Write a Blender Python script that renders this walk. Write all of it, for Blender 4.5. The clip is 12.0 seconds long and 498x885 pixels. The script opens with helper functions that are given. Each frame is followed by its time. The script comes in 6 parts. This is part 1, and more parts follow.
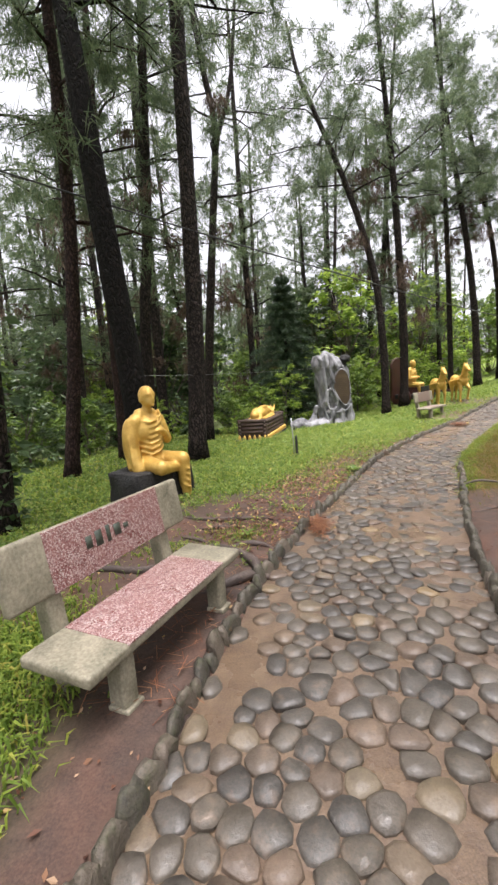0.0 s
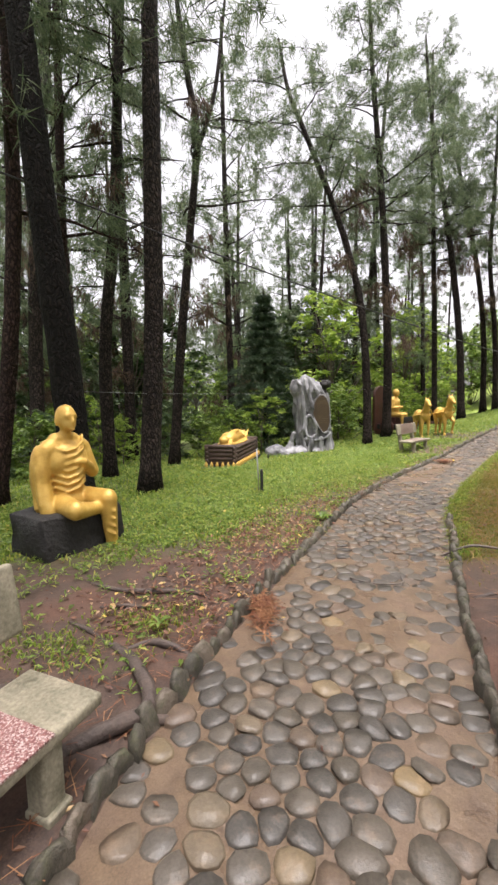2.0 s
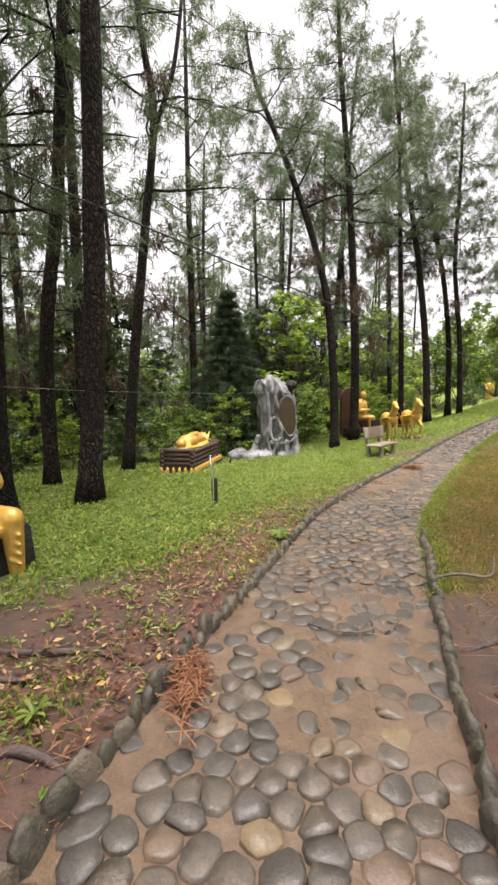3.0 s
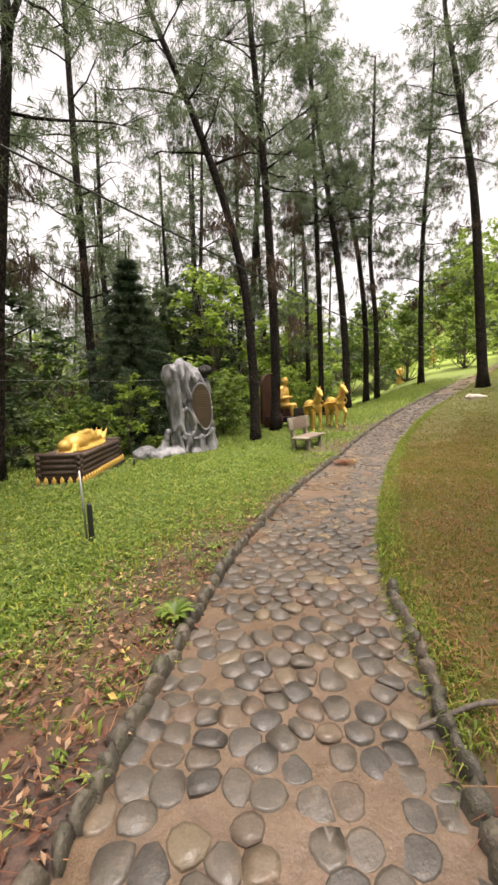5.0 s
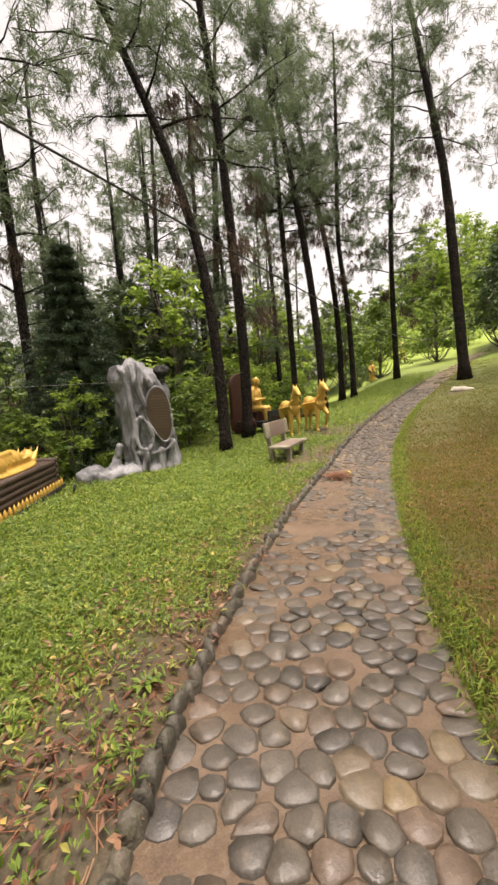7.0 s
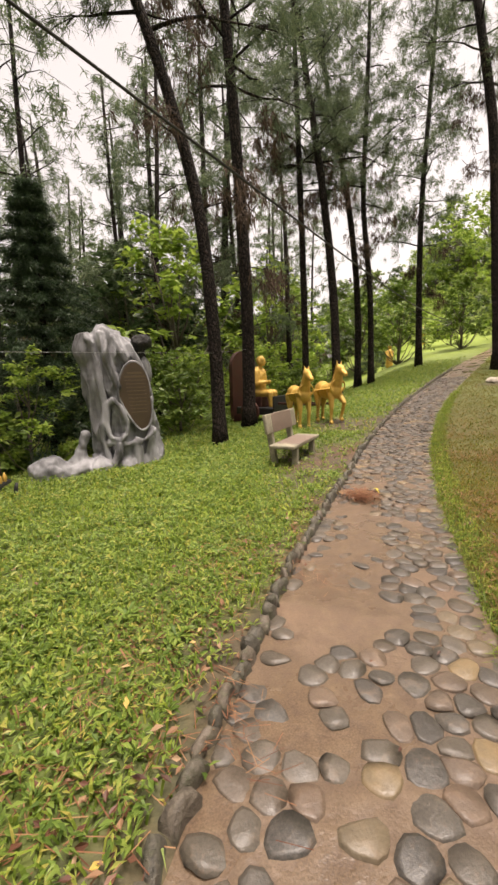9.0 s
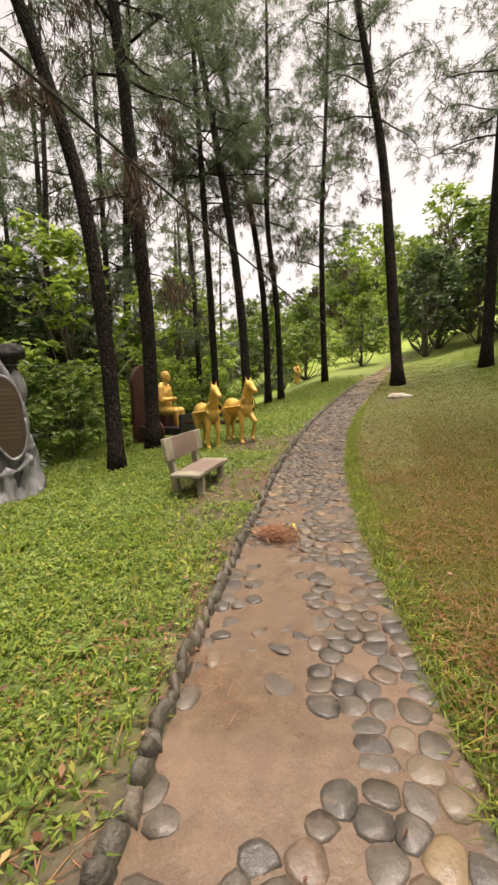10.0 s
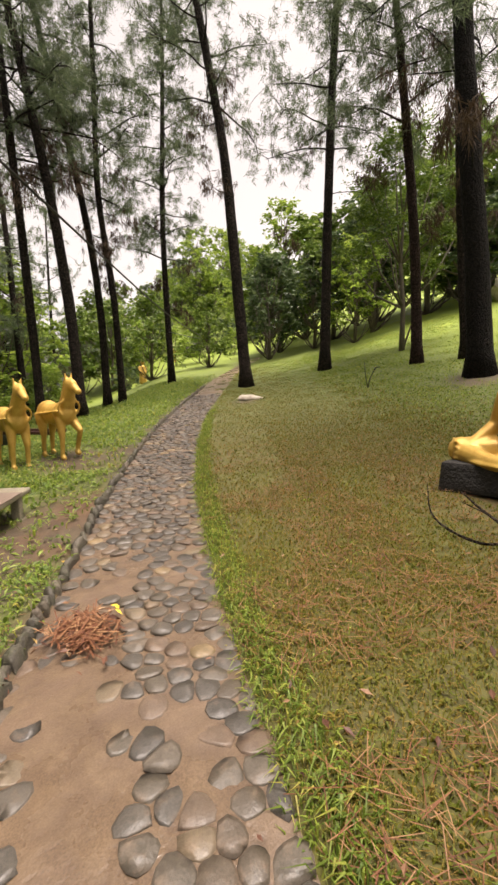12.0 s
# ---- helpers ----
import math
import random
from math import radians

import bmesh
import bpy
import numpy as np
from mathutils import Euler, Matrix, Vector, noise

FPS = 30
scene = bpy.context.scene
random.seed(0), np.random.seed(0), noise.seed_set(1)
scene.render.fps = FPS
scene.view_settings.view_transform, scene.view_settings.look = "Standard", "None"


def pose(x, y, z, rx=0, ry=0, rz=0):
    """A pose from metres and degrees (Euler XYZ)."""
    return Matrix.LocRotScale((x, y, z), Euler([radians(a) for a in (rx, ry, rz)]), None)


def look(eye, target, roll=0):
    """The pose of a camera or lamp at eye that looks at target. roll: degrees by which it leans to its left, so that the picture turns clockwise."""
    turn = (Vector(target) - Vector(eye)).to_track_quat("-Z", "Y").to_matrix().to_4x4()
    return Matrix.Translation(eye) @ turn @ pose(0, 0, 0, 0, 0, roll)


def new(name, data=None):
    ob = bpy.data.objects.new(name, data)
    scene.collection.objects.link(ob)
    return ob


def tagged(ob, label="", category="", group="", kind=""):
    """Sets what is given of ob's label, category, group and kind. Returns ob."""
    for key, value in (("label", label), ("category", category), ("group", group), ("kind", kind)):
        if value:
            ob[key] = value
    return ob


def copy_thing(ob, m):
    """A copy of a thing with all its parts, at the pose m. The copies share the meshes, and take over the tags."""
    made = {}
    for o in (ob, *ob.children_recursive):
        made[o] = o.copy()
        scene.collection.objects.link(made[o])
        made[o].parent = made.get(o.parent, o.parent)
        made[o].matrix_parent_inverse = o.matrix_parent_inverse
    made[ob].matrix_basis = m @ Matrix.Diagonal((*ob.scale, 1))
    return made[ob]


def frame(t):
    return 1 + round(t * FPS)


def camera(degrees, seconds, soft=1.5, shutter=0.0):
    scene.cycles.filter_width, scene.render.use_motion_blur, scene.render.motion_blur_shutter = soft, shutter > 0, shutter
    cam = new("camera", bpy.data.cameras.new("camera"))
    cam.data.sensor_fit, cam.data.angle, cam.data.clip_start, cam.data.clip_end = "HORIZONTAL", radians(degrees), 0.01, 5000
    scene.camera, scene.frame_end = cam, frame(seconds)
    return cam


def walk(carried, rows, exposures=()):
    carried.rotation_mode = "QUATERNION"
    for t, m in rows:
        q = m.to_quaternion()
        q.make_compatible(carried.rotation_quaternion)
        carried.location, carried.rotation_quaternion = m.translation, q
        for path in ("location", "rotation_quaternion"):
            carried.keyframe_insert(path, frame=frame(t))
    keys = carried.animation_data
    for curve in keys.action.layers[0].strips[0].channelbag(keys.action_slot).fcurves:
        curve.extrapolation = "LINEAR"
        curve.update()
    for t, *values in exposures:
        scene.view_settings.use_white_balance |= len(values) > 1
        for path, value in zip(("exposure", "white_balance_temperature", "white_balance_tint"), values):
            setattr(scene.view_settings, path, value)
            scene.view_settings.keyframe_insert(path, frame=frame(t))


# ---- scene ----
cam = camera(62.0, 12.0, soft=2.7)
PATH = [
    (0, (0.005, 0.0, 1.476), (-0.006, 1.98, 1.19), -4.2),
    (0.5, (0.118, 0.296, 1.487), (0.036, 2.278, 1.229), -3.6),
    (0.7, (0.19, 0.43, 1.497), (0.1, 2.413, 1.253), -3.6),
    (1, (0.321, 0.59, 1.513), (0.224, 2.576, 1.294), -2.6),
    (1.5, (0.434, 0.809, 1.523), (0.416, 2.798, 1.317), -1.9),
    (2, (0.455, 1.156, 1.525), (0.527, 3.145, 1.33), -1.2),
    (2.5, (0.61, 1.54, 1.497), (0.756, 3.526, 1.314), -1.1),
    (3, (0.755, 1.951, 1.488), (0.972, 3.93, 1.3), -0.6),
    (3.5, (0.849, 2.404, 1.539), (1.198, 4.362, 1.328), -0.6),
    (3.7, (0.934, 2.566, 1.531), (1.319, 4.517, 1.32), -0.6),
    (5.3, (1.395, 4.018, 1.502), (1.988, 5.91, 1.24), -1.6),
    (5.5, (1.45, 4.196, 1.507), (2.022, 6.093, 1.236), -1.5),
    (6, (1.561, 4.662, 1.462), (2.216, 6.527, 1.159), -1.2),
    (6.5, (1.756, 5.091, 1.423), (2.479, 6.937, 1.156), -2.7),
    (7, (1.976, 5.548, 1.42), (2.684, 7.403, 1.181), -4.1),
    (7.2, (2.068, 5.762, 1.4), (2.764, 7.623, 1.172), -4.5),
    (8.8, (2.781, 7.198, 1.438), (3.444, 9.056, 1.109), -2.2),
    (9, (2.888, 7.363, 1.412), (3.557, 9.22, 1.086), -1.7),
    (9.5, (3.153, 7.762, 1.427), (3.85, 9.614, 1.133), -1.3),
    (10, (3.429, 8.132, 1.427), (4.472, 9.817, 1.162), -1.7),
    (10.4, (3.664, 8.304, 1.428), (4.994, 9.779, 1.188), -1.8),
    (10.5, (3.727, 8.355, 1.443), (5.112, 9.777, 1.202), -1.3),
    (11, (4.026, 8.603, 1.449), (5.646, 9.751, 1.213), -0.6),
    (11.5, (4.298, 8.919, 1.425), (5.999, 9.94, 1.166), -0.8),
    (12, (4.584, 9.247, 1.405), (6.151, 10.459, 1.128), -1.0),
]
walk(cam, [(t, look(eye, target, roll)) for t, eye, target, roll in PATH], [(0.0, 1.66, 6400, 16.5), (5.5, 1.42, 7250, 18.0), (12.0, 1.18, 7500, 19.0)])

# ---- light: bright overcast sky ----
world = bpy.data.worlds.new("overcast_sky")
scene.world = world
world.use_nodes = True
wn, wl = world.node_tree.nodes, world.node_tree.links
sky = wn.new("ShaderNodeTexSky")
sky.sky_type, sky.sun_disc = "NISHITA", False
sky.sun_elevation, sky.sun_rotation = radians(82), radians(153)
sky.dust_density, sky.air_density = 4.0, 1.0
pale = wn.new("ShaderNodeHueSaturation")
pale.inputs["Saturation"].default_value = 0.12
wl.new(sky.outputs["Color"], pale.inputs["Color"])
wl.new(pale.outputs["Color"], wn["Background"].inputs["Color"])
wn["Background"].inputs["Strength"].default_value = 0.122
sun = new("sun", bpy.data.lights.new("sun", "SUN"))
sun.data.energy, sun.data.angle, sun.data.color = 3.3, radians(36), (1.0, 0.98, 0.95)
sun.matrix_world = look((1.2, -2.4, 20), (0, 0, 0))


# ---- materials ----
def material(name, build):
    m = bpy.data.materials.new(name)
    m.use_nodes = True
    nt = m.node_tree
    build(nt, nt.nodes, nt.links, nt.nodes["Principled BSDF"])
    return m


def ramp(nt, source, stops):
    r = nt.nodes.new("ShaderNodeValToRGB")
    e = r.color_ramp.elements
    while len(e) < len(stops):
        e.new(0.5)
    for k, (at, col) in zip(e, stops):
        k.position, k.color = at, (*col, 1)
    nt.links.new(source, r.inputs["Fac"])
    return r.outputs["Color"]


def noise_tex(nt, scale, detail=4, rough=0.6, space="Object", stretch=(1, 1, 1)):
    if space == "World":
        src = nt.nodes.new("ShaderNodeNewGeometry").outputs["Position"]
    else:
        src = nt.nodes.new("ShaderNodeTexCoord").outputs["Object"]
    mp = nt.nodes.new("ShaderNodeMapping")
    mp.inputs["Scale"].default_value = stretch
    nt.links.new(src, mp.inputs["Vector"])
    n = nt.nodes.new("ShaderNodeTexNoise")
    n.inputs["Scale"].default_value, n.inputs["Detail"].default_value, n.inputs["Roughness"].default_value = scale, detail, rough
    nt.links.new(mp.outputs["Vector"], n.inputs["Vector"])
    return n.outputs["Fac"]


def mixed(nt, fac, a, b, mode="MIX"):
    m = nt.nodes.new("ShaderNodeMix")
    m.data_type, m.blend_type = "RGBA", mode
    for sock, v in ((m.inputs[0], fac), (m.inputs[6], a), (m.inputs[7], b)):
        if isinstance(v, (int, float)):
            sock.default_value = v
        elif isinstance(v, tuple):
            sock.default_value = (*v, 1)
        else:
            nt.links.new(v, sock)
    return m.outputs[2]


def relief(nt, b, height_socket, strength=0.4, distance=0.01):
    n = nt.nodes.new("ShaderNodeBump")
    n.inputs["Strength"].default_value, n.inputs["Distance"].default_value = strength, distance
    nt.links.new(height_socket, n.inputs["Height"])
    nt.links.new(n.outputs["Normal"], b.inputs["Normal"])


def span(nt, source, lo, hi, a=0.0, c=1.0):
    r = nt.nodes.new("ShaderNodeMapRange")
    for k, v in zip(("From Min", "From Max", "To Min", "To Max"), (lo, hi, a, c)):
        r.inputs[k].default_value = v
    nt.links.new(source, r.inputs["Value"])
    return r.outputs["Result"]


def plain(name, dark, light, scale=8.0, rough=(0.6, 0.9), bump=0.3, dist=0.01, fine=60.0, metal=0.0, space="Object", stretch=(1, 1, 1)):
    """Two-scale mottled surface."""
    def build(nt, n, l, b):
        big, small = noise_tex(nt, scale, 5, 0.6, space, stretch), noise_tex(nt, fine, 3, 0.6, space, stretch)
        col = ramp(nt, big, [(0.3, dark), (0.7, light)])
        col = mixed(nt, 0.35, col, ramp(nt, small, [(0.3, tuple(v * 0.6 for v in dark)), (0.7, tuple(min(1, v * 1.15) for v in light))]))
        l.new(col, b.inputs["Base Color"])
        l.new(span(nt, big, 0.3, 0.7, *rough), b.inputs["Roughness"])
        b.inputs["Metallic"].default_value = metal
        if bump:
            relief(nt, b, small, bump, dist)
    return material(name, build)


def leafy(name, stops, through_col, rough=0.5, amount=0.35):
    """Leaf: varied per island, lets some light through."""
    def build(nt, n, l, b):
        rnd = n.new("ShaderNodeNewGeometry").outputs["Random Per Island"]
        col = ramp(nt, rnd, stops)
        patch = noise_tex(nt, 0.35, 3, 0.6, "World")
        col = mixed(nt, span(nt, patch, 0.35, 0.65, 0.0, 0.35), col, through_col, "MULTIPLY")
        l.new(col, b.inputs["Base Color"])
        b.inputs["Roughness"].default_value = rough
        b.inputs["Specular IOR Level"].default_value = 0.3
        tr = n.new("ShaderNodeBsdfTranslucent")
        l.new(col, tr.inputs["Color"])
        mx = n.new("ShaderNodeMixShader")
        mx.inputs["Fac"].default_value = amount
        l.new(b.outputs["BSDF"], mx.inputs[1])
        l.new(tr.outputs["BSDF"], mx.inputs[2])
        l.new(mx.outputs["Shader"], n["Material Output"].inputs["Surface"])
    return material(name, build)


def ground_build(nt, n, l, b):
    def attr(name):
        a = n.new("ShaderNodeAttribute")
        a.attribute_name = name
        return a.outputs["Fac"]
    big, mid, fine = noise_tex(nt, 0.9, 5, 0.65, "World"), noise_tex(nt, 7, 5, 0.7, "World"), noise_tex(nt, 90, 3, 0.6, "World")
    soil = ramp(nt, mid, [(0.3, (0.014, 0.008, 0.006)), (0.5, (0.036, 0.019, 0.012)), (0.72, (0.078, 0.043, 0.029))])
    soil = mixed(nt, span(nt, big, 0.45, 0.65, 0, 0.6), soil, (0.12, 0.043, 0.022))
    soil = mixed(nt, 0.3, soil, ramp(nt, fine, [(0.3, (0.022, 0.013, 0.01)), (0.7, (0.16, 0.10, 0.07))]))
    lush = ramp(nt, mid, [(0.2, (0.03, 0.04, 0.008)), (0.5, (0.07, 0.095, 0.014)), (0.8, (0.13, 0.17, 0.024))])
    dry = ramp(nt, mid, [(0.25, (0.055, 0.042, 0.013)), (0.5, (0.08, 0.07, 0.014)), (0.75, (0.10, 0.095, 0.018))])
    grass = mixed(nt, attr("dry"), lush, dry)
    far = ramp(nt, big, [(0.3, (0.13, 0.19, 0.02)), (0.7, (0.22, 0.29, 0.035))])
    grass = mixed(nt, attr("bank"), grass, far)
    l.new(mixed(nt, attr("soil"), grass, soil), b.inputs["Base Color"])
    l.new(span(nt, big, 0.3, 0.7, 0.55, 0.95), b.inputs["Roughness"])
    relief(nt, b, mid, 0.45, 0.025)


M_GROUND = material("ground", ground_build)


def mortar_build(nt, n, l, b):
    big, mid, fine = noise_tex(nt, 1.3, 5, 0.6, "World"), noise_tex(nt, 9, 5, 0.65, "World"), noise_tex(nt, 120, 3, 0.6, "World")
    col = ramp(nt, mid, [(0.25, (0.06, 0.04, 0.028)), (0.55, (0.112, 0.078, 0.048)), (0.8, (0.17, 0.121, 0.075))])
    col = mixed(nt, span(nt, big, 0.5, 0.68, 0, 0.5), col, (0.16, 0.098, 0.06))
    col = mixed(nt, 0.3, col, ramp(nt, fine, [(0.3, (0.05, 0.03, 0.02)), (0.7, (0.27, 0.18, 0.12))]))
    l.new(col, b.inputs["Base Color"])
    l.new(span(nt, big, 0.38, 0.6, 0.16, 0.55), b.inputs["Roughness"])
    relief(nt, b, mid, 0.6, 0.02)


M_MORTAR = material("sandy_mortar", mortar_build)


def cobble_build(nt, n, l, b):
    info = n.new("ShaderNodeObjectInfo").outputs["Random"]
    isl = n.new("ShaderNodeNewGeometry").outputs["Random Per Island"]
    add = n.new("ShaderNodeMath")
    add.operation = "ADD"
    l.new(info, add.inputs[0]), l.new(isl, add.inputs[1])
    fr = n.new("ShaderNodeMath")
    fr.operation = "FRACT"
    l.new(add.outputs[0], fr.inputs[0])
    tone = ramp(nt, fr.outputs[0], [(0.0, (0.03, 0.029, 0.028)), (0.25, (0.06, 0.055, 0.048)), (0.5, (0.095, 0.08, 0.063)), (0.68, (0.06, 0.051, 0.038)), (0.84, (0.13, 0.085, 0.058)), (0.96, (0.155, 0.12, 0.075)), (1.0, (0.23, 0.16, 0.075))])
    mid, fine = noise_tex(nt, 14, 5, 0.7, "World"), noise_tex(nt, 90, 4, 0.65, "World")
    tone = mixed(nt, 0.5, tone, ramp(nt, mid, [(0.3, (0.3, 0.3, 0.3)), (0.75, (1.5, 1.4, 1.25))]), "MULTIPLY")
    tone = mixed(nt, span(nt, mid, 0.55, 0.75, 0.0, 0.55), tone, (0.22, 0.14, 0.09))
    l.new(mixed(nt, 0.3, tone, ramp(nt, fine, [(0.3, (0.025, 0.023, 0.02)), (0.7, (0.19, 0.16, 0.125))])), b.inputs["Base Color"])
    l.new(span(nt, mid, 0.3, 0.7, 0.32, 0.58), b.inputs["Roughness"])
    relief(nt, b, mid, 0.5, 0.014)


M_COBBLE = material("river_cobble", cobble_build)


def kerb_build(nt, n, l, b):
    tone = ramp(nt, n.new("ShaderNodeObjectInfo").outputs["Random"], [(0.0, (0.035, 0.034, 0.027)), (0.5, (0.075, 0.066, 0.05)), (1.0, (0.13, 0.10, 0.075))])
    moss, fine = noise_tex(nt, 11, 5, 0.7, "World"), noise_tex(nt, 60, 4, 0.7, "World")
    col = mixed(nt, span(nt, moss, 0.48, 0.66, 0, 0.75), tone, (0.045, 0.055, 0.018))
    l.new(mixed(nt, 0.35, col, ramp(nt, fine, [(0.3, (0.015, 0.014, 0.01)), (0.7, (0.17, 0.14, 0.10))])), b.inputs["Base Color"])
    l.new(span(nt, moss, 0.3, 0.7, 0.5, 0.9), b.inputs["Roughness"])
    relief(nt, b, moss, 0.9, 0.03)


M_KERB = material("mossy_kerb_stone", kerb_build)


def bark(name, crack, plate, edge):
    """Fissured bark: long plates between dark cracks."""
    def build(nt, n, l, b):
        v = n.new("ShaderNodeTexVoronoi")
        v.feature = "DISTANCE_TO_EDGE"
        v.inputs["Scale"].default_value = 19
        mp, tc = n.new("ShaderNodeMapping"), n.new("ShaderNodeTexCoord")
        mp.inputs["Scale"].default_value = (1, 1, 0.32)
        warp = n.new("ShaderNodeVectorMath")
        wob = n.new("ShaderNodeTexNoise")
        wob.inputs["Scale"].default_value, wob.inputs["Detail"].default_value = 5, 4
        l.new(tc.outputs["Object"], wob.inputs["Vector"])
        sc = n.new("ShaderNodeVectorMath")
        sc.operation = "SCALE"
        sc.inputs["Scale"].default_value = 0.24
        l.new(wob.outputs["Color"], sc.inputs[0])
        l.new(tc.outputs["Object"], warp.inputs[0]), l.new(sc.outputs[0], warp.inputs[1])
        l.new(warp.outputs[0], mp.inputs["Vector"])
        l.new(mp.outputs["Vector"], v.inputs["Vector"])
        gap = span(nt, v.outputs["Distance"], 0.0, 0.3)
        fine, big = noise_tex(nt, 45, 4, 0.65), noise_tex(nt, 1.3, 4, 0.6)
        col = mixed(nt, gap, crack, ramp(nt, fine, [(0.3, plate), (0.7, edge)]))
        l.new(mixed(nt, span(nt, big, 0.4, 0.65, 0, 0.5), col, crack), b.inputs["Base Color"])
        b.inputs["Roughness"].default_value = 0.9
        b.inputs["Specular IOR Level"].default_value = 0.15
        relief(nt, b, gap, 1.0, 0.035)
    return material(name, build)


M_BARK = bark("dark_pine_bark", (0.006, 0.005, 0.004), (0.034, 0.025, 0.021), (0.085, 0.063, 0.052))
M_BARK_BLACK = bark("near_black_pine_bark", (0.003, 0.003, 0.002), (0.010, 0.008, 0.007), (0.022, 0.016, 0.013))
M_BARK_RED = bark("reddish_pine_bark", (0.012, 0.007, 0.006), (0.045, 0.025, 0.02), (0.09, 0.055, 0.045))
M_BARK_GREY = plain("grey_branch_bark", (0.05, 0.042, 0.035), (0.16, 0.13, 0.105), 6, (0.7, 1.0), 0.6, 0.015, 30, stretch=(1.5, 1.5, 0.4))
M_ROOT = plain("weathered_root_bark", (0.03, 0.021, 0.017), (0.10, 0.072, 0.058), 7, (0.6, 0.9), 0.7, 0.012, 50, space="World")
M_NEEDLE = leafy("pine_needles", [(0.0, (0.06, 0.095, 0.048)), (0.5, (0.105, 0.145, 0.07)), (1.0, (0.16, 0.19, 0.1))], (0.7, 0.72, 0.7), 0.55, 0.5)
M_NEEDLE_DEAD = leafy("dead_hanging_needles", [(0.0, (0.05, 0.032, 0.022)), (1.0, (0.12, 0.08, 0.05))], (0.6, 0.55, 0.5), 0.8, 0.2)
M_LEAF = leafy("glossy_green_leaves", [(0.0, (0.07, 0.12, 0.02)), (0.5, (0.12, 0.19, 0.035)), (1.0, (0.21, 0.28, 0.055))], (0.6, 0.7, 0.5), 0.42, 0.35)
# light green foliage, colour raised further to stand in for haze and backlight
M_LEAF_BRIGHT = leafy("light_green_leaves", [(0.0, (0.11, 0.18, 0.025)), (0.5, (0.20, 0.30, 0.045)), (1.0, (0.33, 0.41, 0.08))], (0.8, 0.85, 0.7), 0.45, 0.55)
M_LEAF_DARK = leafy("dark_evergreen_leaves", [(0.0, (0.035, 0.065, 0.026)), (0.6, (0.07, 0.11, 0.043)), (1.0, (0.12, 0.16, 0.065))], (0.7, 0.75, 0.7), 0.4, 0.35)
M_CONIFER = leafy("blackish_green_conifer", [(0.0, (0.02, 0.042, 0.02)), (0.6, (0.04, 0.07, 0.032)), (1.0, (0.07, 0.105, 0.05))], (0.7, 0.75, 0.7), 0.45, 0.25)
M_GRASS = leafy("lush_ground_grass", [(0.0, (0.09, 0.15, 0.022)), (0.5, (0.18, 0.26, 0.04)), (0.85, (0.29, 0.36, 0.06)), (1.0, (0.42, 0.36, 0.09))], (0.75, 0.8, 0.6), 0.45, 0.5)
M_WEED = leafy("low_leafy_weeds", [(0.0, (0.09, 0.15, 0.03)), (0.45, (0.17, 0.255, 0.052)), (0.85, (0.28, 0.36, 0.08)), (1.0, (0.42, 0.38, 0.10))], (0.75, 0.82, 0.6), 0.4, 0.4)
M_GRASS_DRY = leafy("short_dry_grass", [(0.0, (0.075, 0.105, 0.010)), (0.45, (0.145, 0.145, 0.015)), (0.75, (0.185, 0.14, 0.022)), (1.0, (0.26, 0.165, 0.045))], (0.75, 0.7, 0.55), 0.6, 0.35)
M_STRAW = leafy("fallen_pine_straw", [(0.0, (0.10, 0.035, 0.018)), (0.5, (0.20, 0.08, 0.038)), (1.0, (0.30, 0.17, 0.085))], (0.8, 0.7, 0.6), 0.6, 0.1)
M_LITTER = leafy("fallen_leaves", [(0.0, (0.07, 0.03, 0.02)), (0.4, (0.14, 0.06, 0.035)), (0.75, (0.24, 0.13, 0.07)), (0.93, (0.38, 0.26, 0.16)), (1.0, (0.52, 0.36, 0.08))], (0.8, 0.75, 0.7), 0.5, 0.15)
M_YELLOW_LEAF = plain("yellow_leaf", (0.5, 0.36, 0.02), (0.7, 0.52, 0.05), 20, (0.4, 0.6), 0.1, 0.002)


def gold_build(nt, n, l, b):
    big, fine = noise_tex(nt, 5, 5, 0.6), noise_tex(nt, 55, 3, 0.6)
    col = ramp(nt, big, [(0.25, (0.38, 0.21, 0.038)), (0.55, (0.56, 0.35, 0.075)), (0.8, (0.68, 0.47, 0.15))])
    l.new(mixed(nt, span(nt, fine, 0.55, 0.8, 0, 0.35), col, (0.36, 0.19, 0.03)), b.inputs["Base Color"])
    b.inputs["Metallic"].default_value = 0.25
    l.new(span(nt, fine, 0.3, 0.7, 0.34, 0.58), b.inputs["Roughness"])
    relief(nt, b, fine, 0.12, 0.006)


M_GOLD = material("gold_paint", gold_build)
M_BLACK_ROCK = plain("dark_wet_rock", (0.004, 0.0038, 0.0035), (0.02, 0.018, 0.016), 7, (0.6, 0.95), 0.9, 0.03, 22)


def monument_build(nt, n, l, b):
    big, streak = noise_tex(nt, 1.6, 5, 0.6), noise_tex(nt, 2.4, 5, 0.55, "Object", (1.5, 1.5, 0.6))
    # grey paint; streak stops also colour in shaded recesses and ridge highlights
    col = ramp(nt, streak, [(0.32, (0.035, 0.035, 0.037)), (0.47, (0.15, 0.15, 0.155)), (0.64, (0.28, 0.28, 0.29))])
    l.new(mixed(nt, span(nt, big, 0.4, 0.65, 0, 0.3), col, (0.13, 0.125, 0.12)), b.inputs["Base Color"])
    b.inputs["Roughness"].default_value = 0.55
    relief(nt, b, streak, 0.5, 0.05)


